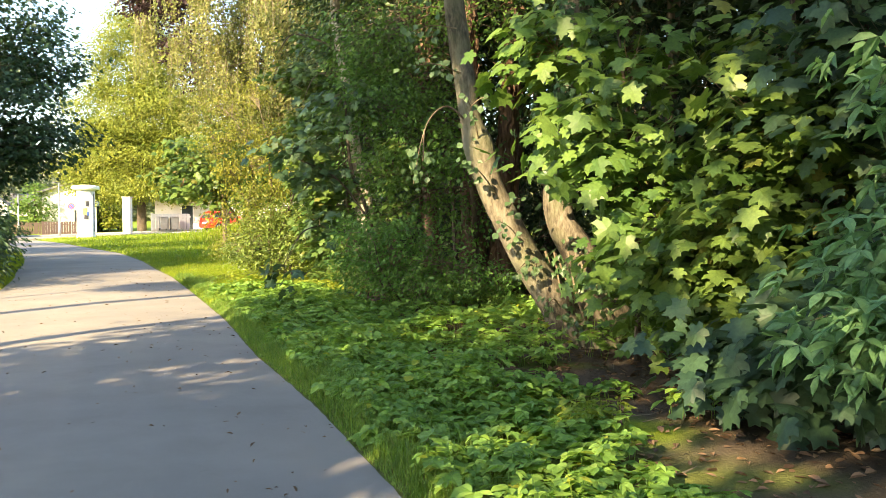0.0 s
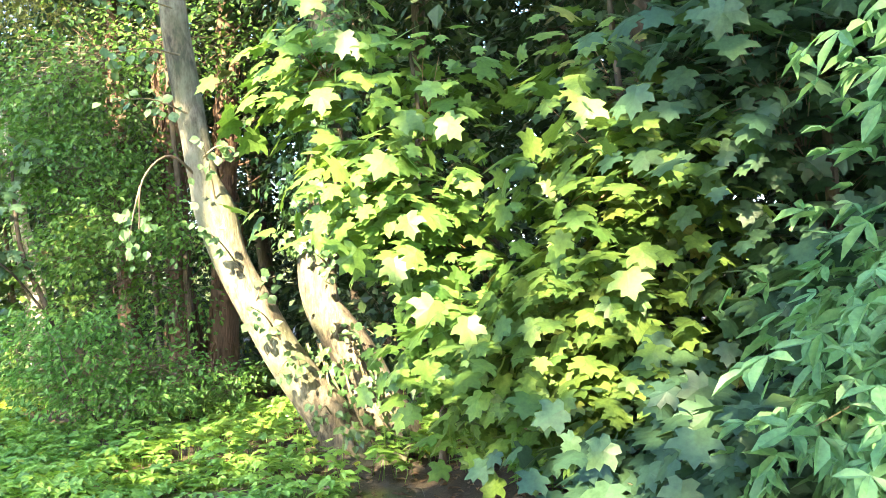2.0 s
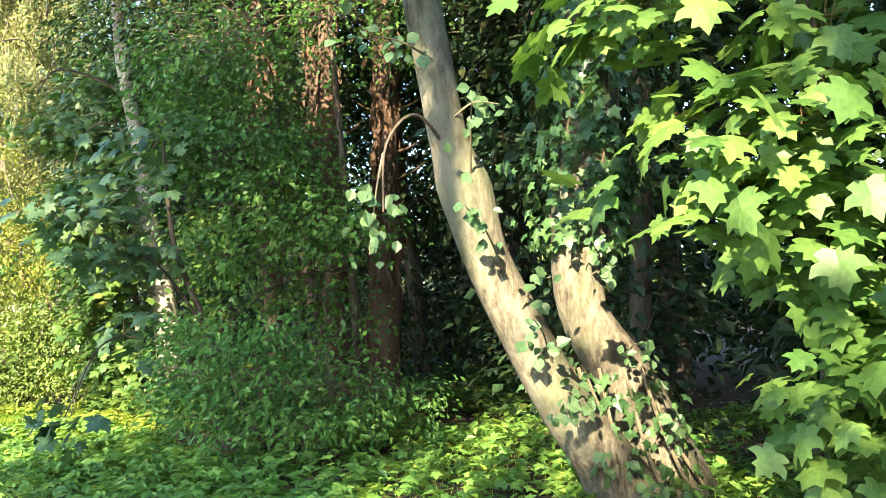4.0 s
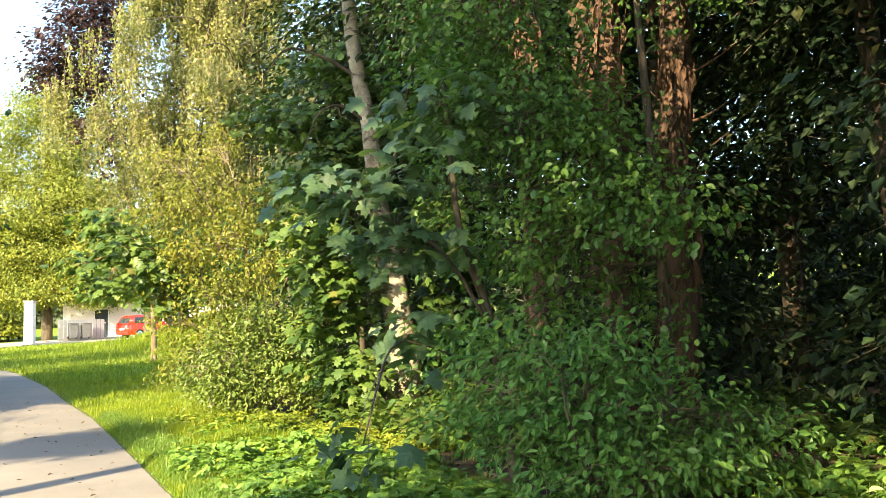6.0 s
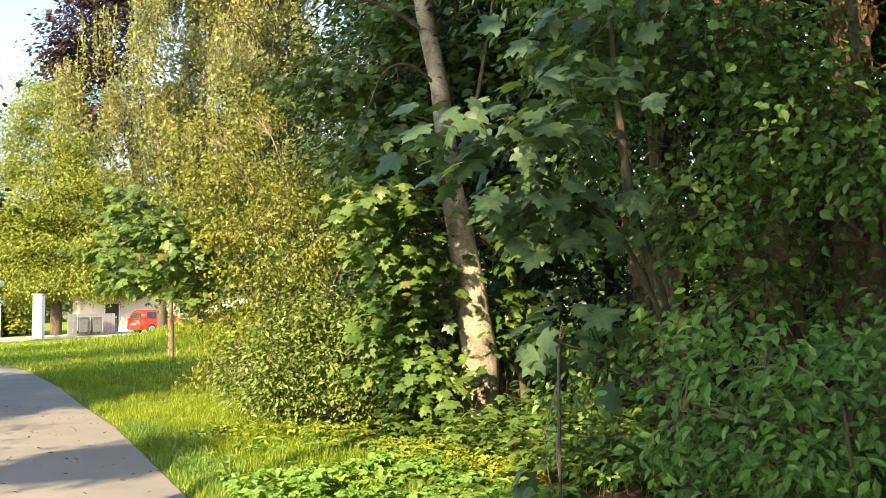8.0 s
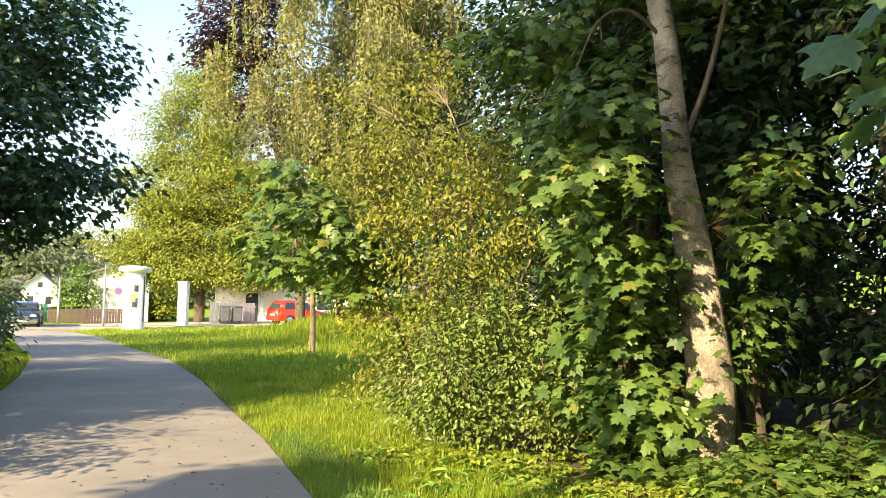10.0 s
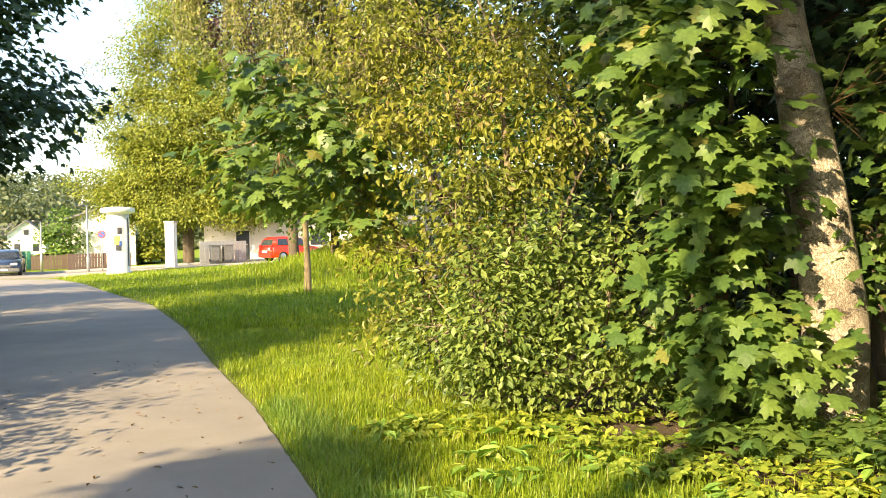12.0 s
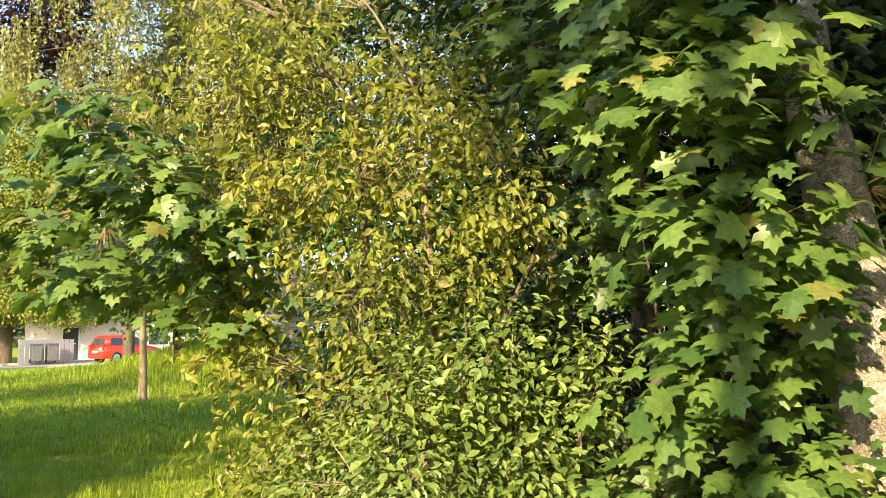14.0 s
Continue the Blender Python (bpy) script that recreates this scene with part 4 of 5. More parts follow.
# ---- trees farther on ----
def weeping_birch():
    """Limbs arch out from the trunk, and leafy strands hang from them in tassels."""
    top = thing("weeping_birch", -6.3, 42.5, 0, "tall weeping birch with pale hanging strands", "tree")
    v, f = tube([(0, 0, -0.2), (0.0, 0, 4), (-0.9, 0, 9), (-1.8, 0, 17)], [0.4, 0.3, 0.2, 0.06], 12, 0.05)
    part_np("trunk", v, f, BIRCH, top, smooth=True)
    st, en, lv = [], [], []
    for k in range(74):
        w = rng.uniform(0, 2 * np.pi)
        z0 = rng.uniform(6.5, 17.5)
        reach = rng.uniform(2.0, 6.6) * min(1.0, (20.5 - z0) / 8)
        tip = np.array([math.cos(w) * reach - 2.2, math.sin(w) * reach * 0.7, z0 + rng.uniform(0.0, 1.6)])
        root = np.array([-0.1 * z0, 0, z0 - 1.5])
        v, f = tube([root, tip * (0.5, 0.5, 1) + (0, 0, 0.4), tip], [0.07, 0.03, 0.01], 6)
        part_np("limb", v, f, BARK_DARK, top, smooth=True)
        for j in range(11):
            u = rng.uniform(0.2, 1.05)
            hub = root * (1 - u) + tip * u + rng.normal(0, 0.3, 3)
            low = rng.uniform(1.0, 3.4)
            for q in range(5):
                a0 = hub + rng.normal(0, 0.22, 3)
                ln = low * rng.uniform(0.6, 1.15)
                b0 = a0 + np.array([rng.normal(0, 0.16), rng.normal(0, 0.16), -ln])
                b0[2] = max(b0[2], min(a0[2] - 0.3, 4.0 + rng.uniform(0, 1.5) + 0.55 * max(0.0, -3.5 - a0[0])))
                st.append(a0)
                en.append(b0)
                n = int(ln * 21)
                lv.append(a0 + (b0 - a0) * rng.uniform(0, 1, (n, 1)) + rng.normal(0, 0.09, (n, 3)))
    v, f = twigs(st, en, 0.011, 0.004, 0.08)
    tagged(part_np("branchwork", v, f, TWIG, top), kind="stuff")
    p = np.vstack(lv)
    n = len(p)
    v, f = leaves(SCRAP, p, unit(rng.normal(0, 1, (n, 3)) + (-0.2, -0.4, 0.4)), unit(np.array([0, 0, -0.8]) + rng.normal(0, 0.6, (n, 3))), rng.uniform(0.1, 0.18, n))
    part_np("crown", v, f, BIRCH_LEAF, top)


weeping_birch()
plant("linden", (-24.7, 69.8, 0.2), "tall yellow-green linden by the street", "tree",
      [[(-24.7, 69.8, -0.1, 0.4), (-24.7, 69.8, 3, 0.34), (-24.8, 69.8, 9, 0.25), (-24.8, 69.8, 17, 0.06)]],
      [(-25.2, 69.6, 5.9, 6.2, 4.2, 2.9, 300), (-25.0, 69.6, 9.8, 5.7, 4.0, 3.2, 270), (-24.7, 69.6, 14.0, 4.4, 3.4, 3.2, 190), (-24.6, 69.6, 17.4, 2.4, 2.2, 2.0, 70), (-20.0, 69.0, 6.8, 3.4, 3.2, 3.4, 140), (-27.5, 69.2, 4.6, 3.0, 2.6, 2.0, 80), (-20.5, 68.5, 4.0, 2.6, 2.2, 1.5, 70), (-24.0, 68.6, 3.7, 4.6, 2.6, 1.1, 110), (-27.0, 69.0, 8.0, 2.6, 2.4, 1.6, 70), (-22.0, 68.8, 10.5, 2.6, 2.4, 1.6, 70)],
      SCRAP, LINDEN, 0.18, per=112, spread=0.55, droop=0.9, flat=0.5)
plant("copper_beech", (-14.5, 57, 0.2), "dark purple-leaved tree behind the birch", "tree",
      [[(-14.5, 57, -0.1, 0.3), (-14.8, 57, 5, 0.25), (-16.2, 56, 11, 0.18), (-17.4, 55, 17, 0.08)]],
      [(-17.6, 55, 16.6, 2.6, 2.4, 2.6, 130), (-16.8, 55, 19.4, 2.2, 2.2, 1.8, 70), (-15.6, 56, 12.5, 3.0, 2.6, 3.0, 110), (-19.2, 55, 15.2, 1.3, 1.3, 1.3, 36)],
      SCRAP, PURPLE, 0.26, per=30, spread=0.5)
plant("maple", (-11.2, 50.5, 0.2), "dark green maple behind the lawn", "tree",
      [[(-11.2, 50.5, -0.1, 0.2), (-11.2, 50.5, 3, 0.16), (-11.3, 50.5, 7, 0.05)]],
      [(-12.2, 50, 4.4, 2.4, 2.0, 2.0, 110), (-10.0, 50, 5.0, 2.6, 2.2, 2.6, 120), (-11.2, 50, 7.4, 2.4, 2, 2, 90), (-13.6, 50.4, 3.4, 1.3, 1.2, 0.9, 40), (-11.0, 49.6, 2.7, 1.6, 1.2, 0.8, 60), (-8.6, 49.6, 3.2, 1.5, 1.2, 1.2, 50)],
      LOBED_FAR, MAPLE, 0.2, per=18, spread=0.4)
plant("staked_tree", (-9.95, 38.8, 0), "slim young tree trunk standing in the lawn", "tree",
      [[(-9.95, 38.8, -0.1, 0.12), (-9.95, 38.8, 1.0, 0.1), (-10.0, 38.8, 2.4, 0.09), (-10.0, 38.8, 4.5, 0.04)]],
      [(-10.0, 38.8, 4.3, 1.7, 1.6, 1.3, 90), (-11.4, 38.8, 3.4, 1.0, 1.0, 0.6, 40), (-10.9, 38.6, 3.0, 0.7, 0.7, 0.4, 24), (-9.2, 38.8, 3.6, 0.9, 0.9, 0.6, 36)],
      LOBED_FAR, MAPLE, 0.17, per=16, spread=0.3, bark=SAWN, droop=0.7)

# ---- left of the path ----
# Leaves coloured dark for the shaded side turned to the path.
plant("maple", (-15.6, 25.5, 0), "maple overhanging the path, shade put into its dark leaves", "tree",
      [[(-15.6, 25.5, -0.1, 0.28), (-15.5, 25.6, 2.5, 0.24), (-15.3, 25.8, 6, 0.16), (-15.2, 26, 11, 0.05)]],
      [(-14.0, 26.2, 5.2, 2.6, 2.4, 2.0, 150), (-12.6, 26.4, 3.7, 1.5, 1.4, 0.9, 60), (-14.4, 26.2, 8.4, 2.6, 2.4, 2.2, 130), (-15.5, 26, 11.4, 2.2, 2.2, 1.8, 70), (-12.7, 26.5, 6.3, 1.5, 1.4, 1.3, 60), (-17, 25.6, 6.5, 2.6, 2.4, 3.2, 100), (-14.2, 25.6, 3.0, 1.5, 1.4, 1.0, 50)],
      LOBED_FAR, SHADED_LEAF, 0.14, per=36, spread=0.32, droop=0.6)
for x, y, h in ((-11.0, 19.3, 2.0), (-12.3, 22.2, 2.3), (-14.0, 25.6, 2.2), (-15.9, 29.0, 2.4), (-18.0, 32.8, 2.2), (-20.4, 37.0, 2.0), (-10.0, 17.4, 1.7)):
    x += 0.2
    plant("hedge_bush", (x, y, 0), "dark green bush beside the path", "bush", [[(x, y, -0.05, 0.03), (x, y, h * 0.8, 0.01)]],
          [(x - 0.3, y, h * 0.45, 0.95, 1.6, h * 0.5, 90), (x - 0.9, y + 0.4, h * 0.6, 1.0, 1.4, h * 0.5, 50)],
          OVAL, SHADED_LEAF, 0.12, per=22, spread=0.22, group="bushes along the path", limbs=False)
# Trees out of view, placed and sized for the shade they cast.
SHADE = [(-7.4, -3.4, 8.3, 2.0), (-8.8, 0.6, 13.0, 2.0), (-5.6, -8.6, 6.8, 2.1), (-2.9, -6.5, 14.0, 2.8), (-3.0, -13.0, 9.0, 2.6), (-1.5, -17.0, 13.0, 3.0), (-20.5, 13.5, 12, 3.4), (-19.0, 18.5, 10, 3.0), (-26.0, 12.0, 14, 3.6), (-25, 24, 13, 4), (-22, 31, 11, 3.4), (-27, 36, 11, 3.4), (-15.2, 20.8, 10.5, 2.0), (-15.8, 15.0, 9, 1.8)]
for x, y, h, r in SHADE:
    plant("maple", (x, y, 0), "broad dark-leaved maple out of view, added to cast shade", "tree",
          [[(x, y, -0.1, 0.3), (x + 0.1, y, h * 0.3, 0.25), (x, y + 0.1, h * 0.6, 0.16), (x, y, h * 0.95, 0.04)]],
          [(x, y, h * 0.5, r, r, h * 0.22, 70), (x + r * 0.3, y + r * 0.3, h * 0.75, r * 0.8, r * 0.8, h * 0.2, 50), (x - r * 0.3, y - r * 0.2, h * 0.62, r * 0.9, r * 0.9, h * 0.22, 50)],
          SCRAP, SHADED_LEAF, 0.3, per=36 if y < 0 else 30 if y < 5 else 16, spread=0.55, group="trees beyond the path")

# The slender maples below stand out of view, added only to block sun.
plant("maple", (-9.1, 9.7, 0), "tall slender maple with a high dark crown beyond the path", "tree",
      [[(-9.1, 9.7, -0.1, 0.17), (-9.0, 9.7, 4, 0.13), (-8.9, 9.7, 9, 0.09), (-8.9, 9.7, 13.5, 0.03)]],
      [(-8.9, 9.7, 11.0, 1.45, 1.6, 1.2, 70), (-8.8, 9.7, 12.4, 1.5, 1.6, 1.5, 75), (-10.7, 9.6, 12.0, 1.2, 1.3, 1.2, 60), (-9.5, 9.6, 9.7, 1.2, 1.3, 0.8, 45)],
      SCRAP, SHADED_LEAF, 0.28, per=24, spread=0.42, group="trees beyond the path")
plant("maple", (-5.9, -5.0, 0), "tall slender maple with a high dark crown beyond the path", "tree",
      [[(-5.9, -5.0, -0.1, 0.24), (-5.8, -4.9, 4, 0.19), (-5.8, -4.9, 9, 0.12), (-5.8, -4.9, 14, 0.03)]],
      [(-5.8, -4.9, 11.6, 1.9, 1.9, 1.5, 100), (-5.6, -4.9, 13.5, 1.7, 1.7, 1.5, 80)],
      SCRAP, SHADED_LEAF, 0.28, per=26, spread=0.42, group="trees beyond the path")
plant("maple", (-2.9, -4.0, 0), "tall slender maple with a high dark crown beyond the path", "tree",
      [[(-2.9, -4.0, -0.1, 0.22), (-2.9, -4.0, 4, 0.17), (-2.9, -4.0, 8, 0.12), (-2.9, -4.0, 12, 0.03)]],
      [(-2.8, -4.0, 9.7, 1.5, 1.5, 1.3, 90), (-3.3, -4.0, 11.6, 1.6, 1.6, 1.3, 80)],
      SCRAP, SHADED_LEAF, 0.28, per=26, spread=0.4, group="trees beyond the path")
plant("maple", (-6.3, -0.5, 0), "tall slender maple with a high dark crown beyond the path", "tree",
      [[(-6.3, -0.5, -0.1, 0.18), (-6.3, -0.5, 4, 0.14), (-6.3, -0.5, 8, 0.1), (-6.3, -0.5, 11, 0.03)]],
      [(-6.3, -0.5, 10.0, 1.2, 1.2, 1.0, 45)],
      SCRAP, SHADED_LEAF, 0.28, per=18, spread=0.4, group="trees beyond the path")
# Also unseen: keeps direct sun off the ground right of the birch.
plant("maple", (-6.9, 7.2, 0), "slender maple with a high narrow crown beyond the path", "tree",
      [[(-6.9, 7.2, -0.1, 0.14), (-6.9, 7.2, 4, 0.11), (-6.8, 7.2, 8, 0.06), (-6.8, 7.2, 10, 0.02)]],
      [(-7.2, 7.9, 8.6, 0.9, 0.9, 1.2, 50), (-6.2, 6.5, 8.6, 0.9, 0.9, 1.2, 50)],
      SCRAP, SHADED_LEAF, 0.26, per=28, spread=0.32, group="trees beyond the path")
plant("maple", (-14.1, 6.3, 0), "small round-crowned maple beyond the path", "tree",
      [[(-14.1, 6.3, -0.1, 0.12), (-14.1, 6.3, 3, 0.09), (-14.1, 6.3, 7, 0.03)]],
      [(-13.6, 6.5, 6.9, 0.7, 0.9, 0.6, 50)],
      SCRAP, SHADED_LEAF, 0.2, per=30, spread=0.2, group="trees beyond the path")

# ---- the wood behind the edge ----
WOOD_TREES = [(4.6, 9.2, 0.14), (5.8, 12.0, 0.18), (3.2, 12.6, 0.12), (3.9, 15.6, 0.16), (2.4, 18.6, 0.14), (0.9, 20.6, 0.15), (-0.6, 23.4, 0.16), (2.8, 23.0, 0.2), (6.2, 16.8, 0.2), (7.2, 7.4, 0.2), (6.4, 3.2, 0.18), (4.9, 4.4, 0.14), (-1.5, 24.2, 0.13), (0.2, 25.6, 0.16), (4.2, 19.0, 0.16), (8.6, 11.5, 0.22), (5.4, 21.0, 0.2), (9.0, 17.5, 0.22), (-1.6, 27.5, 0.18), (2.5, 28.5, 0.2)]
for i, (x, y, r) in enumerate(WOOD_TREES):
    h = rng.uniform(11, 14)
    lx, ly = rng.uniform(-0.5, 0.5, 2)
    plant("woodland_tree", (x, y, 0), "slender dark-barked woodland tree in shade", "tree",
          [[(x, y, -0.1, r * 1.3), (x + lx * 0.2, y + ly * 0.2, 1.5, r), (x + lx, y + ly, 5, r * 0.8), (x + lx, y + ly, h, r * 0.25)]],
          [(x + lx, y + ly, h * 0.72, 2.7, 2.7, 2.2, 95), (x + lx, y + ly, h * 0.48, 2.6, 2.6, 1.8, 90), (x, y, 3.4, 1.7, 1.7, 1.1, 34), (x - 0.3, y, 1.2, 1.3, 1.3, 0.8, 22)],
          SCRAP, SHADED_WOOD_LEAF, 0.155, per=36, spread=0.42, group="woodland trees")
for i in range(26):
    y = -14 + i * 2.0
    x = 12.5 - 0.1 * max(0, y) + 1.5 * math.sin(i * 2.4)
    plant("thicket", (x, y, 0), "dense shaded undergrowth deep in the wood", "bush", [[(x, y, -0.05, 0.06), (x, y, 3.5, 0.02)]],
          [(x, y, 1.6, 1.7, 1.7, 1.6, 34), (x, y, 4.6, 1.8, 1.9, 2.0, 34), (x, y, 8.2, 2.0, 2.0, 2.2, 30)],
          SCRAP, SHADED_WOOD_LEAF, 0.29, per=14, spread=0.5, group="thickets in the wood", limbs=False)
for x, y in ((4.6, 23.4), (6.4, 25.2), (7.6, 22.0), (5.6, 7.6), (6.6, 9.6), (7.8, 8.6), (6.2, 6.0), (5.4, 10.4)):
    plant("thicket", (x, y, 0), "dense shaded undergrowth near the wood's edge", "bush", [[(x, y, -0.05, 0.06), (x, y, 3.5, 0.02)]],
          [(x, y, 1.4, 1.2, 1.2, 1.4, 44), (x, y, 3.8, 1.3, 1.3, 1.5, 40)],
          SCRAP, SHADED_WOOD_LEAF, 0.2, per=22, spread=0.4, group="thickets in the wood", limbs=False)
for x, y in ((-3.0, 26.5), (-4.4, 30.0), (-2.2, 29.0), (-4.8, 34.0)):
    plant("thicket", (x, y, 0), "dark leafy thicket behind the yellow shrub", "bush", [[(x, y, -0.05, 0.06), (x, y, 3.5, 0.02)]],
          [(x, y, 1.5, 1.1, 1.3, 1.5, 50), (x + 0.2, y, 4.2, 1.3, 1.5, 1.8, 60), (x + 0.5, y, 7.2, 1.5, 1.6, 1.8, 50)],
          SCRAP, SHADED_WOOD_LEAF, 0.16, per=30, spread=0.4, group="thickets in the wood", limbs=False)
plant("thicket", (-4.2, 23.4, 0), "dark leafy thicket behind the yellow shrub", "bush", [[(-4.2, 23.4, -0.05, 0.05), (-4.2, 23.4, 3.0, 0.02)]],
      [(-4.1, 23.3, 1.2, 1.0, 0.6, 1.2, 60), (-4.4, 23.4, 3.0, 1.1, 0.6, 0.9, 60)],
      OVAL, HORNBEAM, 0.1, per=24, spread=0.25, group="thickets in the wood", limbs=False)
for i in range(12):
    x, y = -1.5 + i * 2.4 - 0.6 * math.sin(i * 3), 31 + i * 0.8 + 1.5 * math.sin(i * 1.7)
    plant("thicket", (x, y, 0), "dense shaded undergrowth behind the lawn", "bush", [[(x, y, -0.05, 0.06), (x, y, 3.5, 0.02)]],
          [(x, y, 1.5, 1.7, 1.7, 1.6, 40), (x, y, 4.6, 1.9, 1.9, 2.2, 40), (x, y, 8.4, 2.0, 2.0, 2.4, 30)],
          SCRAP, SHADED_WOOD_LEAF, 0.25, per=20, spread=0.5, group="thickets in the wood", limbs=False)

# ---- herbs, grass and litter ----
def herb_bed(name, label, keep, n, area, mat, size, height, shape=BROAD_TRIPLE):
    x, y = rng.uniform(area[0], area[1], n), rng.uniform(area[2], area[3], n)
    ok = keep(x, y)
    x, y = x[ok], y[ok]
    k = 5
    px, py_ = np.repeat(x, k), np.repeat(y, k)
    m = len(px)
    a = rng.uniform(0, 2 * np.pi, m)
    o = np.column_stack([np.cos(a), np.sin(a), 0 * a])
    tall = np.repeat(height * rng.uniform(0.45, 1.2, len(x)) * (0.75 + 0.35 * np.sin(x * 2.3 + 1) * np.sin(y * 1.9)), k)
    z = ground_height(px, py_) + tall * rng.uniform(0.55, 1.0, m)
    pos = np.column_stack([px, py_, z]) + o * rng.uniform(0.01, 0.07, (m, 1))
    v, f = leaves(shape, pos, unit(np.array([0, 0, 1.0]) + rng.normal(0, 0.2, (m, 3)) + o * 0.22), unit(o + rng.normal(0, 0.2, (m, 3))), size * rng.uniform(0.6, 1.3, m))
    top = new(name)
    tagged(top, label, "ground cover", kind="stuff")
    part_np("foliage", v, f, mat, top)
    g = np.column_stack([x, y, ground_height(x, y) - 0.02])
    v, f = twigs(g, g + np.column_stack([rng.normal(0, 0.02, len(x)), rng.normal(0, 0.02, len(x)), tall[::k]]), 0.003, 0.002)
    part_np("stalks", v, f, mat, top)
    return top


def verge_noise(x, y):
    return 0.35 * np.sin(x * 2.7 + y * 1.3) + 0.25 * np.sin(y * 4.1 - x * 1.2)


herb_bed("ground_elder", "low leafy green ground elder along the path", lambda x, y: (x > path_right(y) + 0.2 + 0.3 * verge_noise(x, y)) & (x < wood_edge(y) - 0.1 + verge_noise(x, y)) & (y < 16.5 + verge_noise(x, y)), 15500, (-5.5, 4, 1, 20.5), HERB, 0.09, 0.24)
herb_bed("ground_elder", "yellow-green sunlit ground cover under the birch", lambda x, y: (x > wood_edge(y) - 0.7 + verge_noise(x, y)) & (x < wood_edge(y) + 1.6) & (y > 15.6) & (y < 20.2) & (((x + 3.0) / 0.8) ** 2 + ((y - 19.6) / 0.3) ** 2 > 1), 1900, (-6, 1, 16, 20.5), HERB_YELLOW, 0.075, 0.16)
herb_bed("woodland_herbs", "green herbs and seedlings on the woodland floor", lambda x, y: (x > wood_edge(y) + 0.4) & (verge_noise(x * 0.7, y * 0.7) > -0.12) & (np.hypot(x - 1.5, y - 7.2) > 0.9), 4600, (-3, 5, 6, 20), HERB, 0.11, 0.3, OVAL)

herb_bed("bramble", "knee-high shaded seedlings and brambles behind the birch", lambda x, y: (x > wood_edge(y) + 0.7 + verge_noise(x, y)) & (y > 15.0) & (y < 20.6) & (np.hypot(x + 1.75, y - 19.6) > 0.45), 1700, (-3, 4, 15, 20.6), MAPLE, 0.13, 0.5, LOBED_FAR)
herb_bed("bramble", "low seedlings under the leaning tree", lambda x, y: (x > wood_edge(y) + 0.1) & (x < 3.2) & (np.hypot(x - 1.6, y - 9.4) > 0.35) & (np.hypot(x - 1.5, y - 7.0) > 1.6), 620, (-0.8, 3.4, 8.6, 14.5), HERB, 0.11, 0.36, LOBED_FAR)

herb_bed("spurge", "clump of bright yellow-green leafy spurge in the verge", lambda x, y: np.hypot(x - 1.06, y - 5.7) < 0.2 + 0.06 * np.sin(9 * x), 110, (0.8, 1.35, 5.4, 6.0), HERB_YELLOW, 0.07, 0.34, OVAL)
herb_bed("dock", "broad-leaved docks and dandelions in the long grass", lambda x, y: (x > path_right(y) + 0.25) & (x < wood_edge(y) + 0.2) & (np.sin(x * 2.9 + 0.6) * np.sin(y * 2.1) > -0.1), 600, (-9, -2, 15, 20), HERB, 0.16, 0.12, NARROW)


def blades(name, label, x, y, height, width, mat=GRASS):
    n = len(x)
    a = rng.uniform(0, 2 * np.pi, n)
    s = np.column_stack([np.cos(a), np.sin(a), 0 * a])
    lean = np.column_stack([-np.sin(a), np.cos(a), 0 * a]) * (rng.uniform(0.05, 0.75, n) * height)[:, None]
    b = np.column_stack([x, y, ground_height(x, y) - 0.015])
    h = np.column_stack([0 * x, 0 * x, height])
    w = (width * rng.uniform(0.7, 1.3, n))[:, None]
    v = np.stack([b - s * w, b + s * w, b + lean * 0.35 + h * 0.6 + s * w * 0.8, b + lean * 0.35 + h * 0.6 - s * w * 0.8, b + lean + h * rng.uniform(0.75, 1, (n, 1))], 1)
    f = np.array([[0, 1, 2], [0, 2, 3], [3, 2, 4]])
    ob = new(name, mesh_np(name, v.reshape(-1, 3), (f[None] + 5 * np.arange(n)[:, None, None]).reshape(-1, 3), mat))
    return tagged(ob, label, "grass", kind="stuff")


def lawn_points(n, y0, y1, x_to):
    y = y0 + (y1 - y0) * rng.uniform(0, 1, n) ** 1.5
    u = rng.uniform(0, 1, n)
    x0 = path_right(y) + 0.03 + np.abs(rng.normal(0, 0.05, n))
    return x0 + (x_to(y) - x0) * u, y


x, y = lawn_points(70000, 14.5, 30, lambda q: np.minimum(wood_edge(q) + 0.2, path_right(q) + 7))
tuft = 0.6 + 0.5 * np.clip(np.sin(x * 3.1 + y * 1.1) * np.sin(y * 2.7 - x) + 0.3, 0, 1)
blades("lawn_grass", "long sunlit yellow-green meadow grass", x, y, 0.13 * tuft * rng.uniform(0.5, 1.35, len(x)), 0.0035)
x, y = lawn_points(44000, 28, 60, lambda q: path_right(q) + 17)
s_, c_ = road_coords(x, y)
ok = c_ > ROAD_HALF + 0.3
blades("lawn_grass", "green grass of the lawn by the street", x[ok], y[ok], 0.14 * rng.uniform(0.5, 1.3, ok.sum()), 0.011)
y = 1.5 + 19.5 * rng.uniform(0, 1, 52000) ** 1.5
x = path_right(y) + 0.02 + np.abs(rng.normal(0, 0.3, len(y)))
blades("verge_grass", "rough green grass along the path's edge", x, y, 0.16 * rng.uniform(0.3, 1.3, len(x)) * np.clip((x - path_right(y)) * 6, 0.3, 1), 0.0035, VERGE)
y = rng.uniform(8, 52, 22000)
x = path_left(y) - 0.02 - np.abs(rng.normal(0, 0.45, len(y)))
s_, c_ = road_coords(x, y)
ok = c_ > ROAD_HALF + 0.3
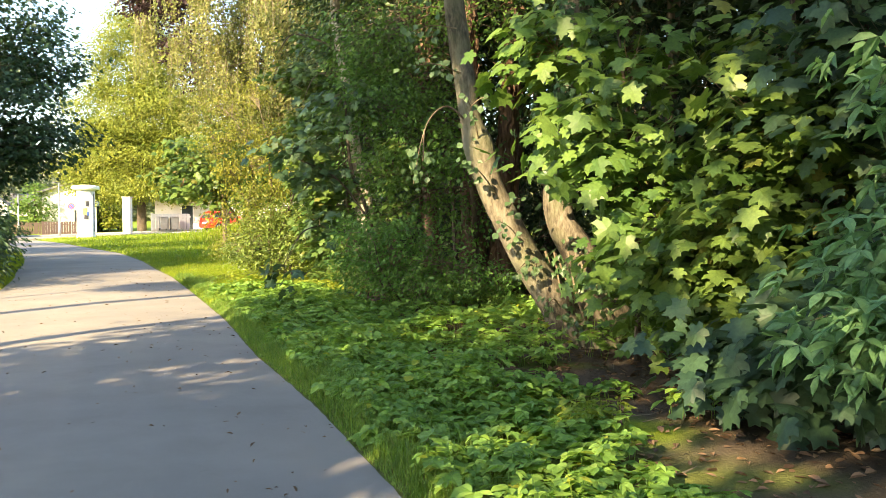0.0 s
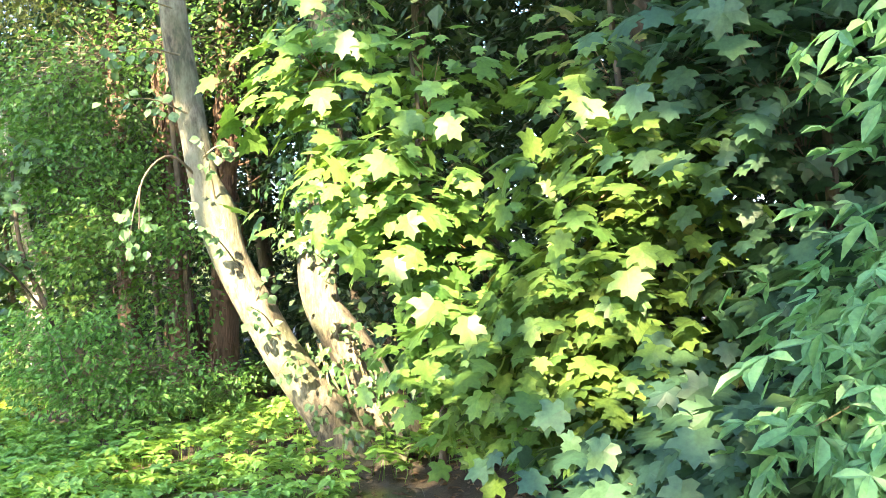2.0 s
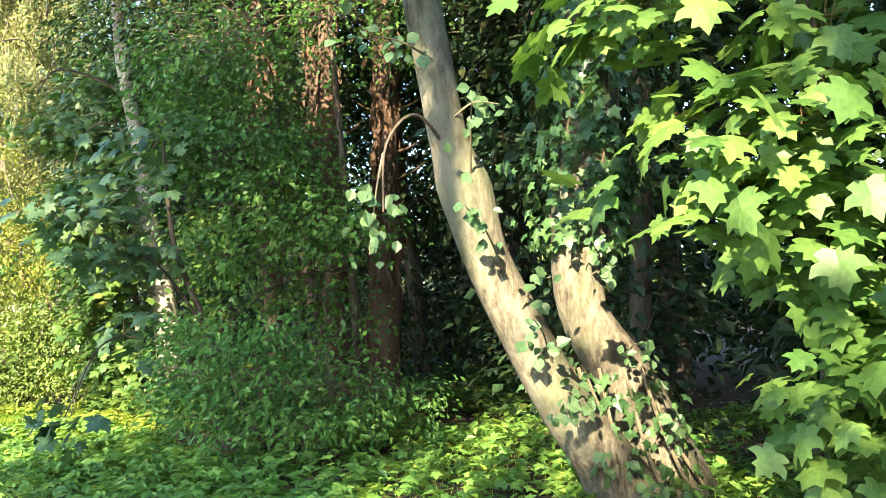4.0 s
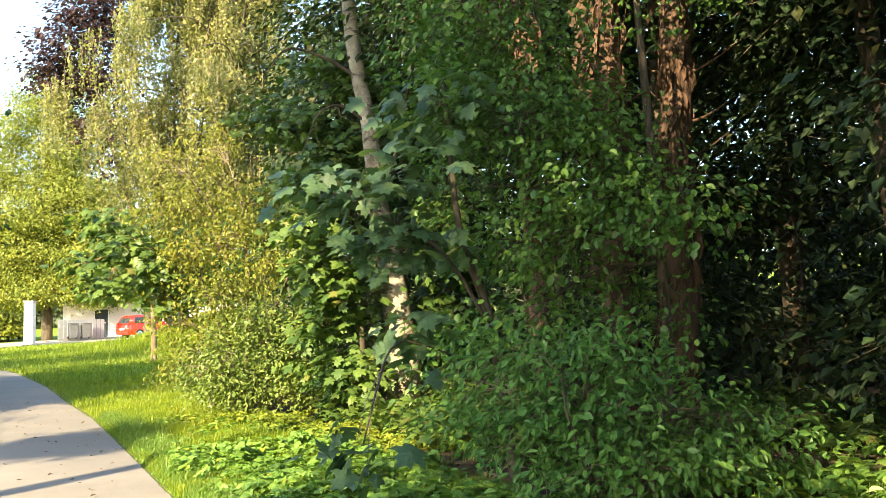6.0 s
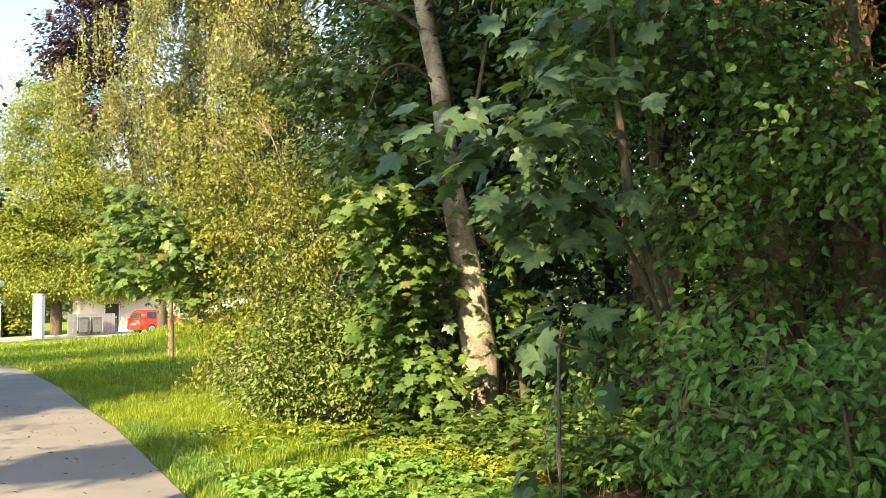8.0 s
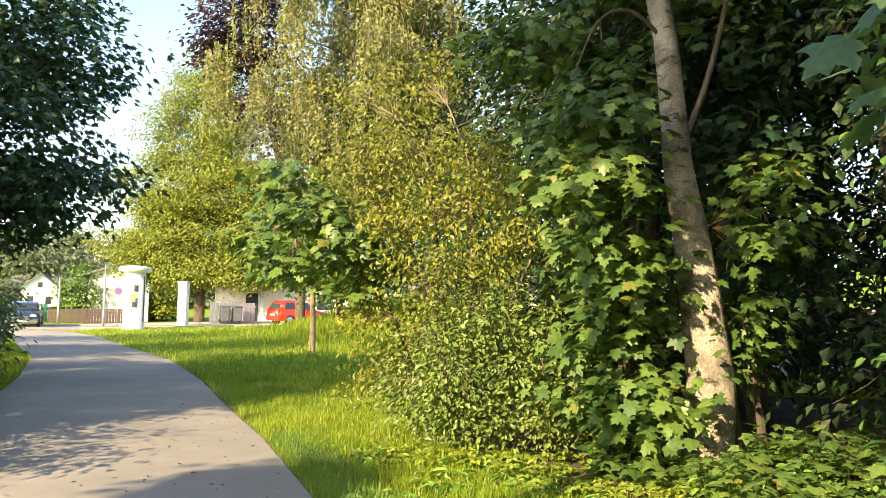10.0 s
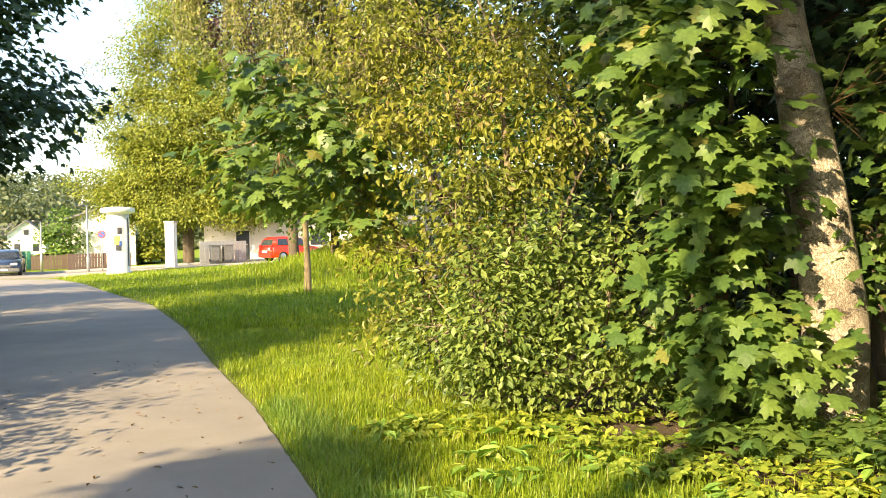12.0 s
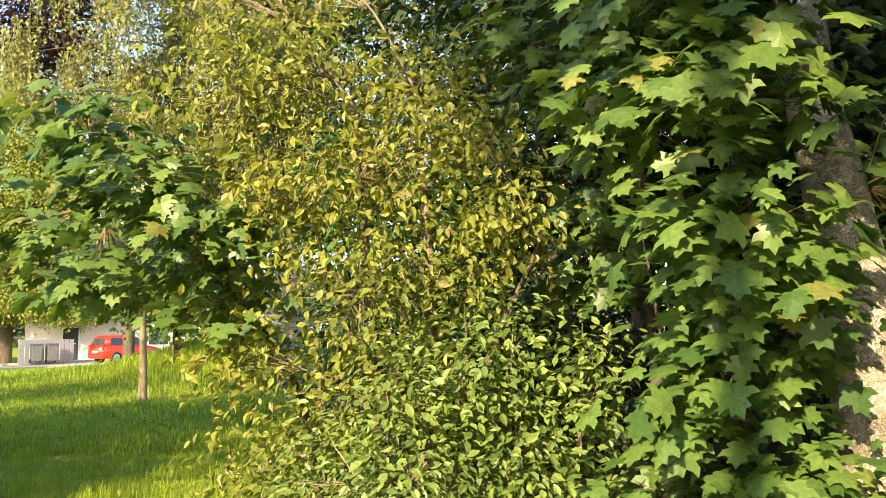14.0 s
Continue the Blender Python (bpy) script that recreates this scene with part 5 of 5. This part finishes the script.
blades("verge_grass", "rough grass between the path and the bushes", x[ok], y[ok], 0.15 * rng.uniform(0.4, 1.3, ok.sum()), 0.006)
x, y = rng.normal(-8.5, 3.2, 16000), rng.normal(52, 4.0, 16000)
s_, c_ = road_coords(x, y)
ok = (c_ > ROAD_HALF + 0.3) & (x > path_right(y) + 1)
blades("bank_grass", "tall yellow-green grass on the bank by the street", x[ok], y[ok], 0.45 * rng.uniform(0.5, 1.2, ok.sum()), 0.012)

n = 15000
x, y = rng.uniform(-3, 6, n), rng.uniform(2, 21, n)
ok = x > wood_edge(y) - 0.3 + verge_noise(x, y)
x, y = x[ok], y[ok]
a = rng.uniform(0, 2 * np.pi, len(x))
v, f = leaves(OVAL, np.column_stack([x, y, ground_height(x, y) + 0.012]), unit(np.array([0, 0, 1.0]) + rng.normal(0, 0.25, (len(x), 3))), np.column_stack([np.cos(a), np.sin(a), 0 * a]), rng.uniform(0.04, 0.1, len(x)))
tagged(new("leaf_litter", mesh_np("leaf_litter", v, f, LITTER)), "dry brown fallen leaves on the woodland floor", "leaf litter", kind="stuff")
n = 260
x, y = rng.uniform(-2.5, 4.5, n), rng.uniform(3, 20, n)
ok = x > wood_edge(y) - 0.2
x, y = x[ok], y[ok]
a, ln = rng.uniform(0, 2 * np.pi, len(x)), rng.uniform(0.12, 0.7, len(x))
g0 = np.column_stack([x, y, ground_height(x, y) + 0.012])
x1, y1 = x + np.cos(a) * ln, y + np.sin(a) * ln
v, f = twigs(g0, np.column_stack([x1, y1, ground_height(x1, y1) + 0.02]), 0.006, 0.003)
tagged(new("fallen_twigs", mesh_np("fallen_twigs", v, f, TWIG)), "dry fallen twigs on the woodland floor", "twigs", kind="stuff")
n = 420
y = rng.uniform(2, 24, n)
x = path_left(y) + (path_right(y) - path_left(y)) * rng.uniform(0, 1, n) ** 0.6
a = rng.uniform(0, 2 * np.pi, n)
v, f = leaves(NARROW, np.column_stack([x, y, np.full(n, 0.022)]), unit(np.array([0, 0, 1.0]) + rng.normal(0, 0.15, (n, 3))), np.column_stack([np.cos(a), np.sin(a), 0 * a]), rng.uniform(0.025, 0.07, n))
tagged(new("leaf_litter", mesh_np("path_litter", v, f, LITTER)), "scattered dry leaves and twigs on the asphalt", "leaf litter", kind="stuff")


# ---- street furniture and buildings ----
def advertising_column():
    z = float(ground_height(-23.6, 56.3))
    top = thing("advertising_column", -23.6, 56.3, z, "round white advertising column with a flat cap and posters", "advertising column")
    part("shaft", turned([(0.62, -0.1), (0.62, 0.12), (0.56, 0.16), (0.56, 3.1)], 32), WHITE, top)
    part("cap", turned([(0.56, 3.1), (0.62, 3.12), (0.84, 3.18), (0.86, 3.24), (0.86, 3.36), (0.8, 3.42), (0.3, 3.48)], 32), WHITE, top)

    def poster_or_shade_strip(a0, a1, z0, z1, mat, r):
        k = 8
        an = np.radians(np.linspace(a0, a1, k))
        v = np.array([[(rr * math.cos(q), rr * math.sin(q), zz) for q in an] for rr, zz in ((r - 0.006, z0), (r, z0), (r, z1), (r - 0.006, z1))]).reshape(-1, 3)
        q = np.arange(4 * k).reshape(4, k)
        f = np.stack([q[:-1, :-1], q[:-1, 1:], q[1:, 1:], q[1:, :-1]], -1).reshape(-1, 4)
        part_np("poster_or_shade_strip", v, f, mat, top)

    poster_or_shade_strip(-118, -40, 1.15, 2.45, POSTER, 0.566)
    poster_or_shade_strip(-70, -48, 2.05, 2.4, DARK_PRINT_AND_SHADE, 0.571)
    poster_or_shade_strip(-88, -58, 1.5, 1.95, POSTER_YELLOW, 0.571)
    poster_or_shade_strip(-80, -52, 1.2, 1.5, DARK_PRINT_AND_SHADE, 0.573)
    poster_or_shade_strip(-62, -50, 1.45, 1.7, POSTER_BLUE, 0.575)
    # No print: a dark strip for the shade at the column's right edge.
    poster_or_shade_strip(-12, 0, 0.4, 2.9, DARK_PRINT_AND_SHADE, 0.566)


advertising_column()


def gate_pillar():
    top = thing("gate_pillar", -23.3, 62.9, float(road_rise(9)) + 0.05, "tall white rendered pillar beside a gateway", "pillar")
    part("shaft", boxed(-0.27, -0.27, -0.2, 0.27, 0.27, 2.6, bevel=0.02), WHITE, top)
    part("cap", boxed(-0.33, -0.33, 2.6, 0.33, 0.33, 2.7, bevel=0.02), CONCRETE, top)


gate_pillar()


def street_lamp(x, y, z, h):
    top = thing("street_lamp", x, y, z, "slim grey steel street lamp post", "street lamp", "street lamps")
    part("post", turned([(0.09, -0.1), (0.09, 0.9), (0.06, 1.0), (0.045, h)], 10), STEEL, top)
    part("arm", boxed(-0.03, -0.5, h - 0.04, 0.03, 0.05, h + 0.02, bevel=0.008), STEEL, top)
    part("lamp_head", boxed(-0.1, -0.9, h - 0.07, 0.1, -0.4, h + 0.03, bevel=0.03), BIN_GREY, top)


street_lamp(-27.3, 60.6, 0.0, 3.9)
street_lamp(-32.4, 65.0, 0.0, 3.2)


def no_parking_sign():
    top = thing("road_sign", -26.0, 59.6, 0.0, "round blue and red no-parking sign on a post", "road sign", rz=24)
    part("post", turned([(0.03, -0.1), (0.03, 2.5)], 8), STEEL, top)
    for r, d, m, nm in ((0.22, 0.0, POSTER_RED, "rim"), (0.17, 0.006, POSTER_BLUE, "face")):
        b = turned([(r, 0.0), (r, 0.012)], 24)
        bmesh.ops.transform(b, matrix=pose(0, -0.05 - d, 2.2, 90, 0, 0), verts=b.verts)
        part(nm, b, m, top)
    b = boxed(-0.17, -0.003, -0.024, 0.17, 0.003, 0.024)
    bmesh.ops.transform(b, matrix=pose(0, -0.072, 2.2, 0, 45, 0), verts=b.verts)
    part("bar", b, POSTER_RED, top)


no_parking_sign()


def panel_fence(x0, y0, x1, y1, h, mat, label, step=0.18):
    ln, an = math.hypot(x1 - x0, y1 - y0), math.degrees(math.atan2(y1 - y0, x1 - x0))
    top = thing("fence", x0, y0, float(ground_height(x0, y0)), label, "fence", rz=an)
    slat = bpy.data.meshes.new("slat")
    b = boxed(0.01, -0.012, 0.06, step - 0.01, 0.012, h, bevel=0.004)
    b.to_mesh(slat)
    b.free()
    slat.materials.append(mat)
    for i in range(int(ln / step)):
        ob = new("slat", slat)
        ob.parent = top
        ob.location = (i * step, 0, 0)
    for z in (0.25, h - 0.25):
        part("rail", boxed(0, 0.014, z - 0.04, ln, 0.05, z + 0.04), mat, top)
    for i in range(int(ln / 2) + 1):
        part("post", boxed(i * 2 - 0.05, 0.052, -0.2, i * 2 + 0.05, 0.15, h + 0.03, bevel=0.01), mat, top)


panel_fence(-29.7, 63.1, -26.6, 65.0, 1.1, FENCE_BROWN, "low brown wooden board fence in front of the white house")
panel_fence(-38.6, 68.2, -35.5, 69.8, 1.3, FENCE_GREEN, "green panel fence by the street", 0.3)
panel_fence(-35.0, 68.6, -32.8, 69.7, 1.0, FENCE_BROWN, "weathered brown picket fence by the street")
panel_fence(-22.4, 65.5, -19.8, 66.9, 1.5, STEEL, "grey metal bar fence in front of the low building", 0.26)


def house(name, x, y, z, rz, w, d, eaves, ridge, wall, roof, label, wins, category="house"):
    """A house with its front towards -y: walls, pitched roof, chimney, windows as (x, z, width, height) on the front."""
    top = thing(name, x, y, z, label, category, rz=rz)
    b = boxed(-w / 2, 0, -0.5, w / 2, d, eaves)
    part("wall", b, wall, top)
    for s in (0, 1):
        b = bmesh.new()
        pts = [(-w / 2, s * d, eaves), (w / 2, s * d, eaves), (0, s * d, ridge)]
        dy = 0.3 if s == 0 else -0.3
        lo = [b.verts.new(p) for p in pts]
        hi = [b.verts.new((p[0], p[1] + dy, p[2])) for p in pts]
        b.faces.new(lo)
        b.faces.new(hi[::-1])
        for i in range(3):
            b.faces.new((lo[i], hi[i], hi[(i + 1) % 3], lo[(i + 1) % 3]))
        part("gable", b, wall, top)
    for s in (-1, 1):
        b = bmesh.new()
        k = (ridge - eaves) / (w / 2)
        x0, z0 = s * (w / 2 + 0.4), eaves - 0.4 * k
        v = [b.verts.new(p) for p in ((x0, -0.4, z0), (0, -0.4, ridge), (0, d + 0.4, ridge), (x0, d + 0.4, z0), (x0, -0.4, z0 + 0.16), (0, -0.4, ridge + 0.16), (0, d + 0.4, ridge + 0.16), (x0, d + 0.4, z0 + 0.16))]
        for q in ((0, 1, 2, 3), (7, 6, 5, 4), (0, 4, 5, 1), (2, 6, 7, 3), (0, 3, 7, 4), (1, 5, 6, 2)):
            b.faces.new([v[i] for i in q])
        part("roof", b, roof, top)
    for wx, wz, ww, wh in wins:
        win = part("window", boxed(wx - ww / 2, -0.03, wz, wx + ww / 2, 0.05, wz + wh, bevel=0.01), WHITE, top, "white framed window")
        part("pane", boxed(wx - ww / 2 + 0.08, -0.04, wz + 0.08, wx + ww / 2 - 0.08, -0.032, wz + wh - 0.08), GLASS, win, "dark glass pane")
    return top


house("house", -31.4, 71.6, 0, 20, 4.2, 7, 3.5, 4.2, WHITE, ROOF_GREY, "white rendered house with a grey pitched roof", [(0.8, 0.9, 1.0, 1.2)])
house("house", -65.0, 122.0, 0, 24, 4.6, 6, 3.2, 5.0, WHITE, ROOF_GREY, "white gabled house with a grey roof", [(-1.1, 0.9, 0.9, 1.2), (1.1, 0.9, 0.9, 1.2), (0, 3.1, 0.8, 0.9)])
house("house", -64.0, 138.0, 0, 114, 7, 12, 3.4, 5.0, CREAM, ROOF_GREY, "long cream house under a grey roof", [(-2, 0.9, 1.0, 1.3), (1.5, 0.9, 1.0, 1.3)])


def low_building():
    top = thing("low_building", -23.2, 68.6, 0.35, "long low pale building with dark windows along the street", "building", rz=14)
    part("wall", boxed(0, 0, -0.8, 24, 7, 2.55), CREAM, top)
    part("roof", boxed(-0.4, -0.5, 2.55, 24.4, 7.4, 2.85, bevel=0.03), ROOF_GREY, top)
    for i, (wx, ww, z0, z1) in enumerate(((6.9, 1.3, 0.9, 2.1), (2.0, 1.0, 0.0, 2.1))):
        win = part("window" if i < 1 else "door", boxed(wx, -0.04, z0, wx + ww, 0.05, z1, bevel=0.01), WHITE, top)
        part("pane", boxed(wx + 0.07, -0.05, z0 + 0.07, wx + ww - 0.07, -0.042, z1 - 0.07), GLASS, win, "dark glass pane")


low_building()


def apartment_block(x, y, z, rz, w, h, d, label):
    top = thing("apartment_building", x, y, z, label, "building", rz=rz)
    part("wall", boxed(-w / 2, 0, -10, w / 2, d, h), WHITE, top)
    part("roof", boxed(-w / 2 - 0.4, -0.4, h, w / 2 + 0.4, d + 0.4, h + 0.5, bevel=0.05), ROOF_GREY, top)
    for k in range(int(h / 3)):
        for j in range(int(w / 3.2)):
            cx = -w / 2 + 1.6 + j * 3.2
            part("window", boxed(cx - 0.7, -0.06, 1 + 3 * k, cx + 0.7, 0.05, 2.5 + 3 * k, bevel=0.02), GLASS, top)


apartment_block(-116, 243, 11.5, 20, 20, 6.4, 10, "white apartment building on the wooded hill")


def wheelie_bin(x, y, z, rz):
    top = thing("waste_bin", x, y, z, "dark grey wheeled waste bin by the wall", "bin", "waste bins", rz)
    b = boxed(-0.29, -0.35, 0.08, 0.29, 0.35, 0.98, bevel=0.03)
    for v in b.verts:
        k = 0.8 + 0.2 * v.co.z
        v.co.x, v.co.y = v.co.x * k, v.co.y * k
    part("body", b, BIN_GREY, top)
    part("lid", boxed(-0.31, -0.38, 0.985, 0.31, 0.36, 1.06, bevel=0.025), BIN_GREY, top)
    for s in (-1, 1):
        w = turned([(0.1, -0.025), (0.1, 0.025)], 14)
        bmesh.ops.transform(w, matrix=pose(s * 0.25, 0.3, 0.1, 0, 90, 0), verts=w.verts)
        part("wheel", w, RUBBER, top)


bz = float(road_rise(13)) + 0.1
wheelie_bin(-21.4, 65.2, bz, 30)
wheelie_bin(-20.7, 65.6, bz, 30)


def car(x, y, z, rz, paintwork, label, ln=3.9, wd=1.7, ht=1.5, saloon=False):
    """A car with its nose towards +x: lofted body, glasshouse, wheels with rims, lights, bumpers."""
    top = thing("car", x, y, z, label, "car", rz=rz)
    h = ln / 2
    lower = [(-h, 0.42), (-h + 0.02, 0.8), (-h + 0.06, 0.92), (h - 1.0, 0.95), (h - 0.35, 0.82), (h - 0.04, 0.66), (h, 0.4), (h - 0.1, 0.22), (-h + 0.1, 0.24)]
    if saloon:
        roof = [(-h + 0.55, 0.93), (-h + 1.15, ht - 0.04), (0.15, ht), (0.75, ht - 0.12), (h - 0.95, 0.94)]
    else:
        roof = [(-h + 0.04, 0.92), (-h + 0.26, ht - 0.14), (-h + 0.55, ht - 0.02), (-0.1, ht), (0.32, ht - 0.1), (h - 0.95, 0.95)]

    def loft(profile, half_at, bevel):
        b = bmesh.new()
        sides = [[b.verts.new((px, s * half_at(pz), pz)) for px, pz in profile] for s in (-1, 1)]
        b.faces.new(sides[0])
        b.faces.new(sides[1][::-1])
        n = len(profile)
        for i in range(n):
            b.faces.new((sides[0][i], sides[1][i], sides[1][(i + 1) % n], sides[0][(i + 1) % n]))
        bmesh.ops.recalc_face_normals(b, faces=b.faces)
        bmesh.ops.bevel(b, geom=b.edges[:], offset=bevel, segments=3, affect="EDGES")
        for f in b.faces:
            f.smooth = True
        return b

    body = part("body", loft(lower, lambda q: wd / 2 - 0.05 * abs(q - 0.6), 0.05), paintwork, top)
    slope = lambda q: wd / 2 - 0.06 - 0.3 * max(0, q - 0.92)
    part("cabin", loft(roof, slope, 0.035), paintwork, top)
    z0, z1 = 0.97, ht - 0.13
    x0, x1 = roof[1][0] + 0.1, roof[-2][0] - 0.02
    for s in (-1, 1):
        for a, c in ((x0, (x0 + x1) / 2 - 0.1), ((x0 + x1) / 2, x1)):
            b = bmesh.new()
            quad = [(a, z0), (c + (0.3 if c == x1 else 0), z0), (c, z1), (a + (0.12 if a == x0 else 0), z1)]
            lo = [b.verts.new((px, s * (slope(pz) - 0.02), pz)) for px, pz in quad]
            hi = [b.verts.new((px, s * (slope(pz) + 0.006), pz)) for px, pz in quad]
            b.faces.new(lo)
            b.faces.new(hi[::-1])
            for i in range(4):
                b.faces.new((lo[i], hi[i], hi[(i + 1) % 4], lo[(i + 1) % 4]))
            part("side_window", b, GLASS, top)
    for i0, i1, nm in ((0, 1, "rear_window"), (-1, -2, "windscreen")):
        (ax, az), (bx, bz_) = roof[i0], roof[i1]
        sg = -1 if i0 == 0 else 1
        b = bmesh.new()
        p = [(ax + (bx - ax) * 0.12, az + (bz_ - az) * 0.12), (ax + (bx - ax) * 0.9, az + (bz_ - az) * 0.9)]
        v = [b.verts.new((px + sg * o, s * (slope(pz) - 0.12), pz + o)) for px, pz in p for s in (-1, 1) for o in (-0.02, 0.008)]
        for q in ((1, 3, 7, 5), (0, 4, 6, 2), (0, 1, 5, 4), (2, 6, 7, 3), (0, 2, 3, 1), (4, 5, 7, 6)):
            b.faces.new([v[i] for i in q])
        part(nm, b, GLASS, top)
    for sx in (-1, 1):
        for s in (-1, 1):
            wx = sx * (h - 0.72)
            t = turned([(0.2, -0.09), (0.29, -0.1), (0.31, -0.06), (0.31, 0.06), (0.29, 0.1), (0.2, 0.09)], 22)
            bmesh.ops.transform(t, matrix=pose(wx, s * (wd / 2 - 0.075), 0.31, 90, 0, 0), verts=t.verts)
            wheel = part("wheel", t, RUBBER, top)
            r = turned([(0.2, -0.01), (0.19, 0.005), (0.06, 0.012)], 12)
            bmesh.ops.transform(r, matrix=pose(wx, s * (wd / 2 + 0.022), 0.31, 90 if s < 0 else -90, 0, 0), verts=r.verts)
            part("rim", r, RIM, wheel)
    for s in (-1, 1):
        part("tail_light", boxed(-h - 0.012, s * (wd / 2 - 0.2) - 0.1, 0.7, -h + 0.1, s * (wd / 2 - 0.2) + 0.1, 1.0 if not saloon else 0.85, bevel=0.02), TAIL, top)
        part("headlight", boxed(h - 0.16, s * (wd / 2 - 0.32) - 0.17, 0.56, h - 0.005, s * (wd / 2 - 0.32) + 0.17, 0.72, bevel=0.03), LAMP_GLASS, top)
        part("mirror", boxed(0.55, s * (wd / 2 + 0.06) - 0.08, 0.95, 0.7, s * (wd / 2 + 0.06) + 0.08, 1.08, bevel=0.03), paintwork, top)
    part("rear_bumper", boxed(-h - 0.04, -wd / 2 + 0.06, 0.26, -h + 0.2, wd / 2 - 0.06, 0.52, bevel=0.04), paintwork, top)
    part("front_bumper", boxed(h - 0.2, -wd / 2 + 0.06, 0.22, h + 0.03, wd / 2 - 0.06, 0.46, bevel=0.04), BIN_GREY if saloon else paintwork, top)
    part("grille", boxed(h - 0.06, -0.4, 0.48, h + 0.012, 0.4, 0.6, bevel=0.01), BIN_GREY, top)
    part("number_plate", boxed(h + 0.03, -0.26, 0.3, h + 0.042, 0.26, 0.41), POSTER, top)
    part("number_plate", boxed(-h - 0.052, -0.26, 0.56, -h - 0.03, 0.26, 0.67), POSTER, top)
    return top


s0, c0 = road_coords(-16.2, 64.0)
car(-16.35, 64.1, float(road_rise(s0)) + 0.03, 47, RED_PAINT, "red hatchback parked at the kerb", 3.6, 1.62, 1.5)
car(-31.6, 59.6, 0.02, -64, NAVY_PAINT, "dark blue saloon coming along the street", 4.5, 1.8, 1.45, True)
car(-29.9, 76.4, float(ground_height(-29.9, 76.4)) + 0.03, -66, BLUE_PAINT, "grey-blue saloon parked in a driveway beyond the street", 4.3, 1.75, 1.42, True)

# ---- gardens and hills beyond ----
for x, y, h, r, m in ((-34.0, 71.0, 4.6, 1.5, MAPLE_PALE), (-29.0, 74.0, 3.0, 1.4, LINDEN), (-38.5, 68.5, 3.2, 1.4, FAR_LEAF), (-36, 60.5, 2.6, 1.4, FAR_LEAF), (-43, 63, 4, 2, FAR_LEAF)):
    plant("garden_tree", (x, y, 0), "leafy green garden tree behind the fence", "tree", [[(x, y, -0.1, 0.1), (x, y, h * 0.5, 0.07), (x, y, h * 0.9, 0.03)]],
          [(x, y, h * 0.55, r, r, h * 0.42, 90)], ROUND, m, 0.2, per=22, spread=0.32, group="garden trees")


def hill_woods():
    """Woods on the far hill: trunks hidden, many small leafy clumps in uneven crowns."""
    pos, out = [], []
    for i in range(190):
        w = rng.uniform(-0.95, 0.45)
        d = 113 + 215 * rng.uniform(0, 1) ** 1.7
        x, y = -20 + d * math.sin(w), 20 + d * math.cos(w)
        base = max(0.0, (d - 120) * 0.085)
        r, h = rng.uniform(4, 7), rng.uniform(8, 13)
        c, o = in_blob((x, y, base + h * 0.5, r, r, h * 0.55), 60)
        pos.append(c)
        out.append(o)
    p, o = np.vstack(pos), np.vstack(out)
    v, f = clusters_to_leaves(SCRAP, p, o, 24, 1.0, 0.85)
    tagged(new("hill_woods", mesh_np("hill_woods", v, f, FAR_LEAF)), "hazy green wooded hillside in the distance", "woods", kind="stuff")


hill_woods()


def hill():
    k, n = 10, 60
    V = []
    for i in range(k):
        d = 110 + 60 * i
        for j in range(n):
            w = -math.pi * 0.5 + math.pi * j / (n - 1)
            V.append((-20 + d * math.sin(w), 20 + d * math.cos(w), -1.0 + min(d - 110, 240) * 0.09 + 2 * math.sin(j * 0.9 + i)))
    q = np.arange(k * n).reshape(k, n)
    f = np.stack([q[:-1, :-1], q[:-1, 1:], q[1:, 1:], q[1:, :-1]], -1).reshape(-1, 4)
    me = mesh_np("hill", V, f, GROUND_MAT, True)
    tagged(new("hill", me), "gently rising green hill in the distance", "hill", kind="structure")


hill()
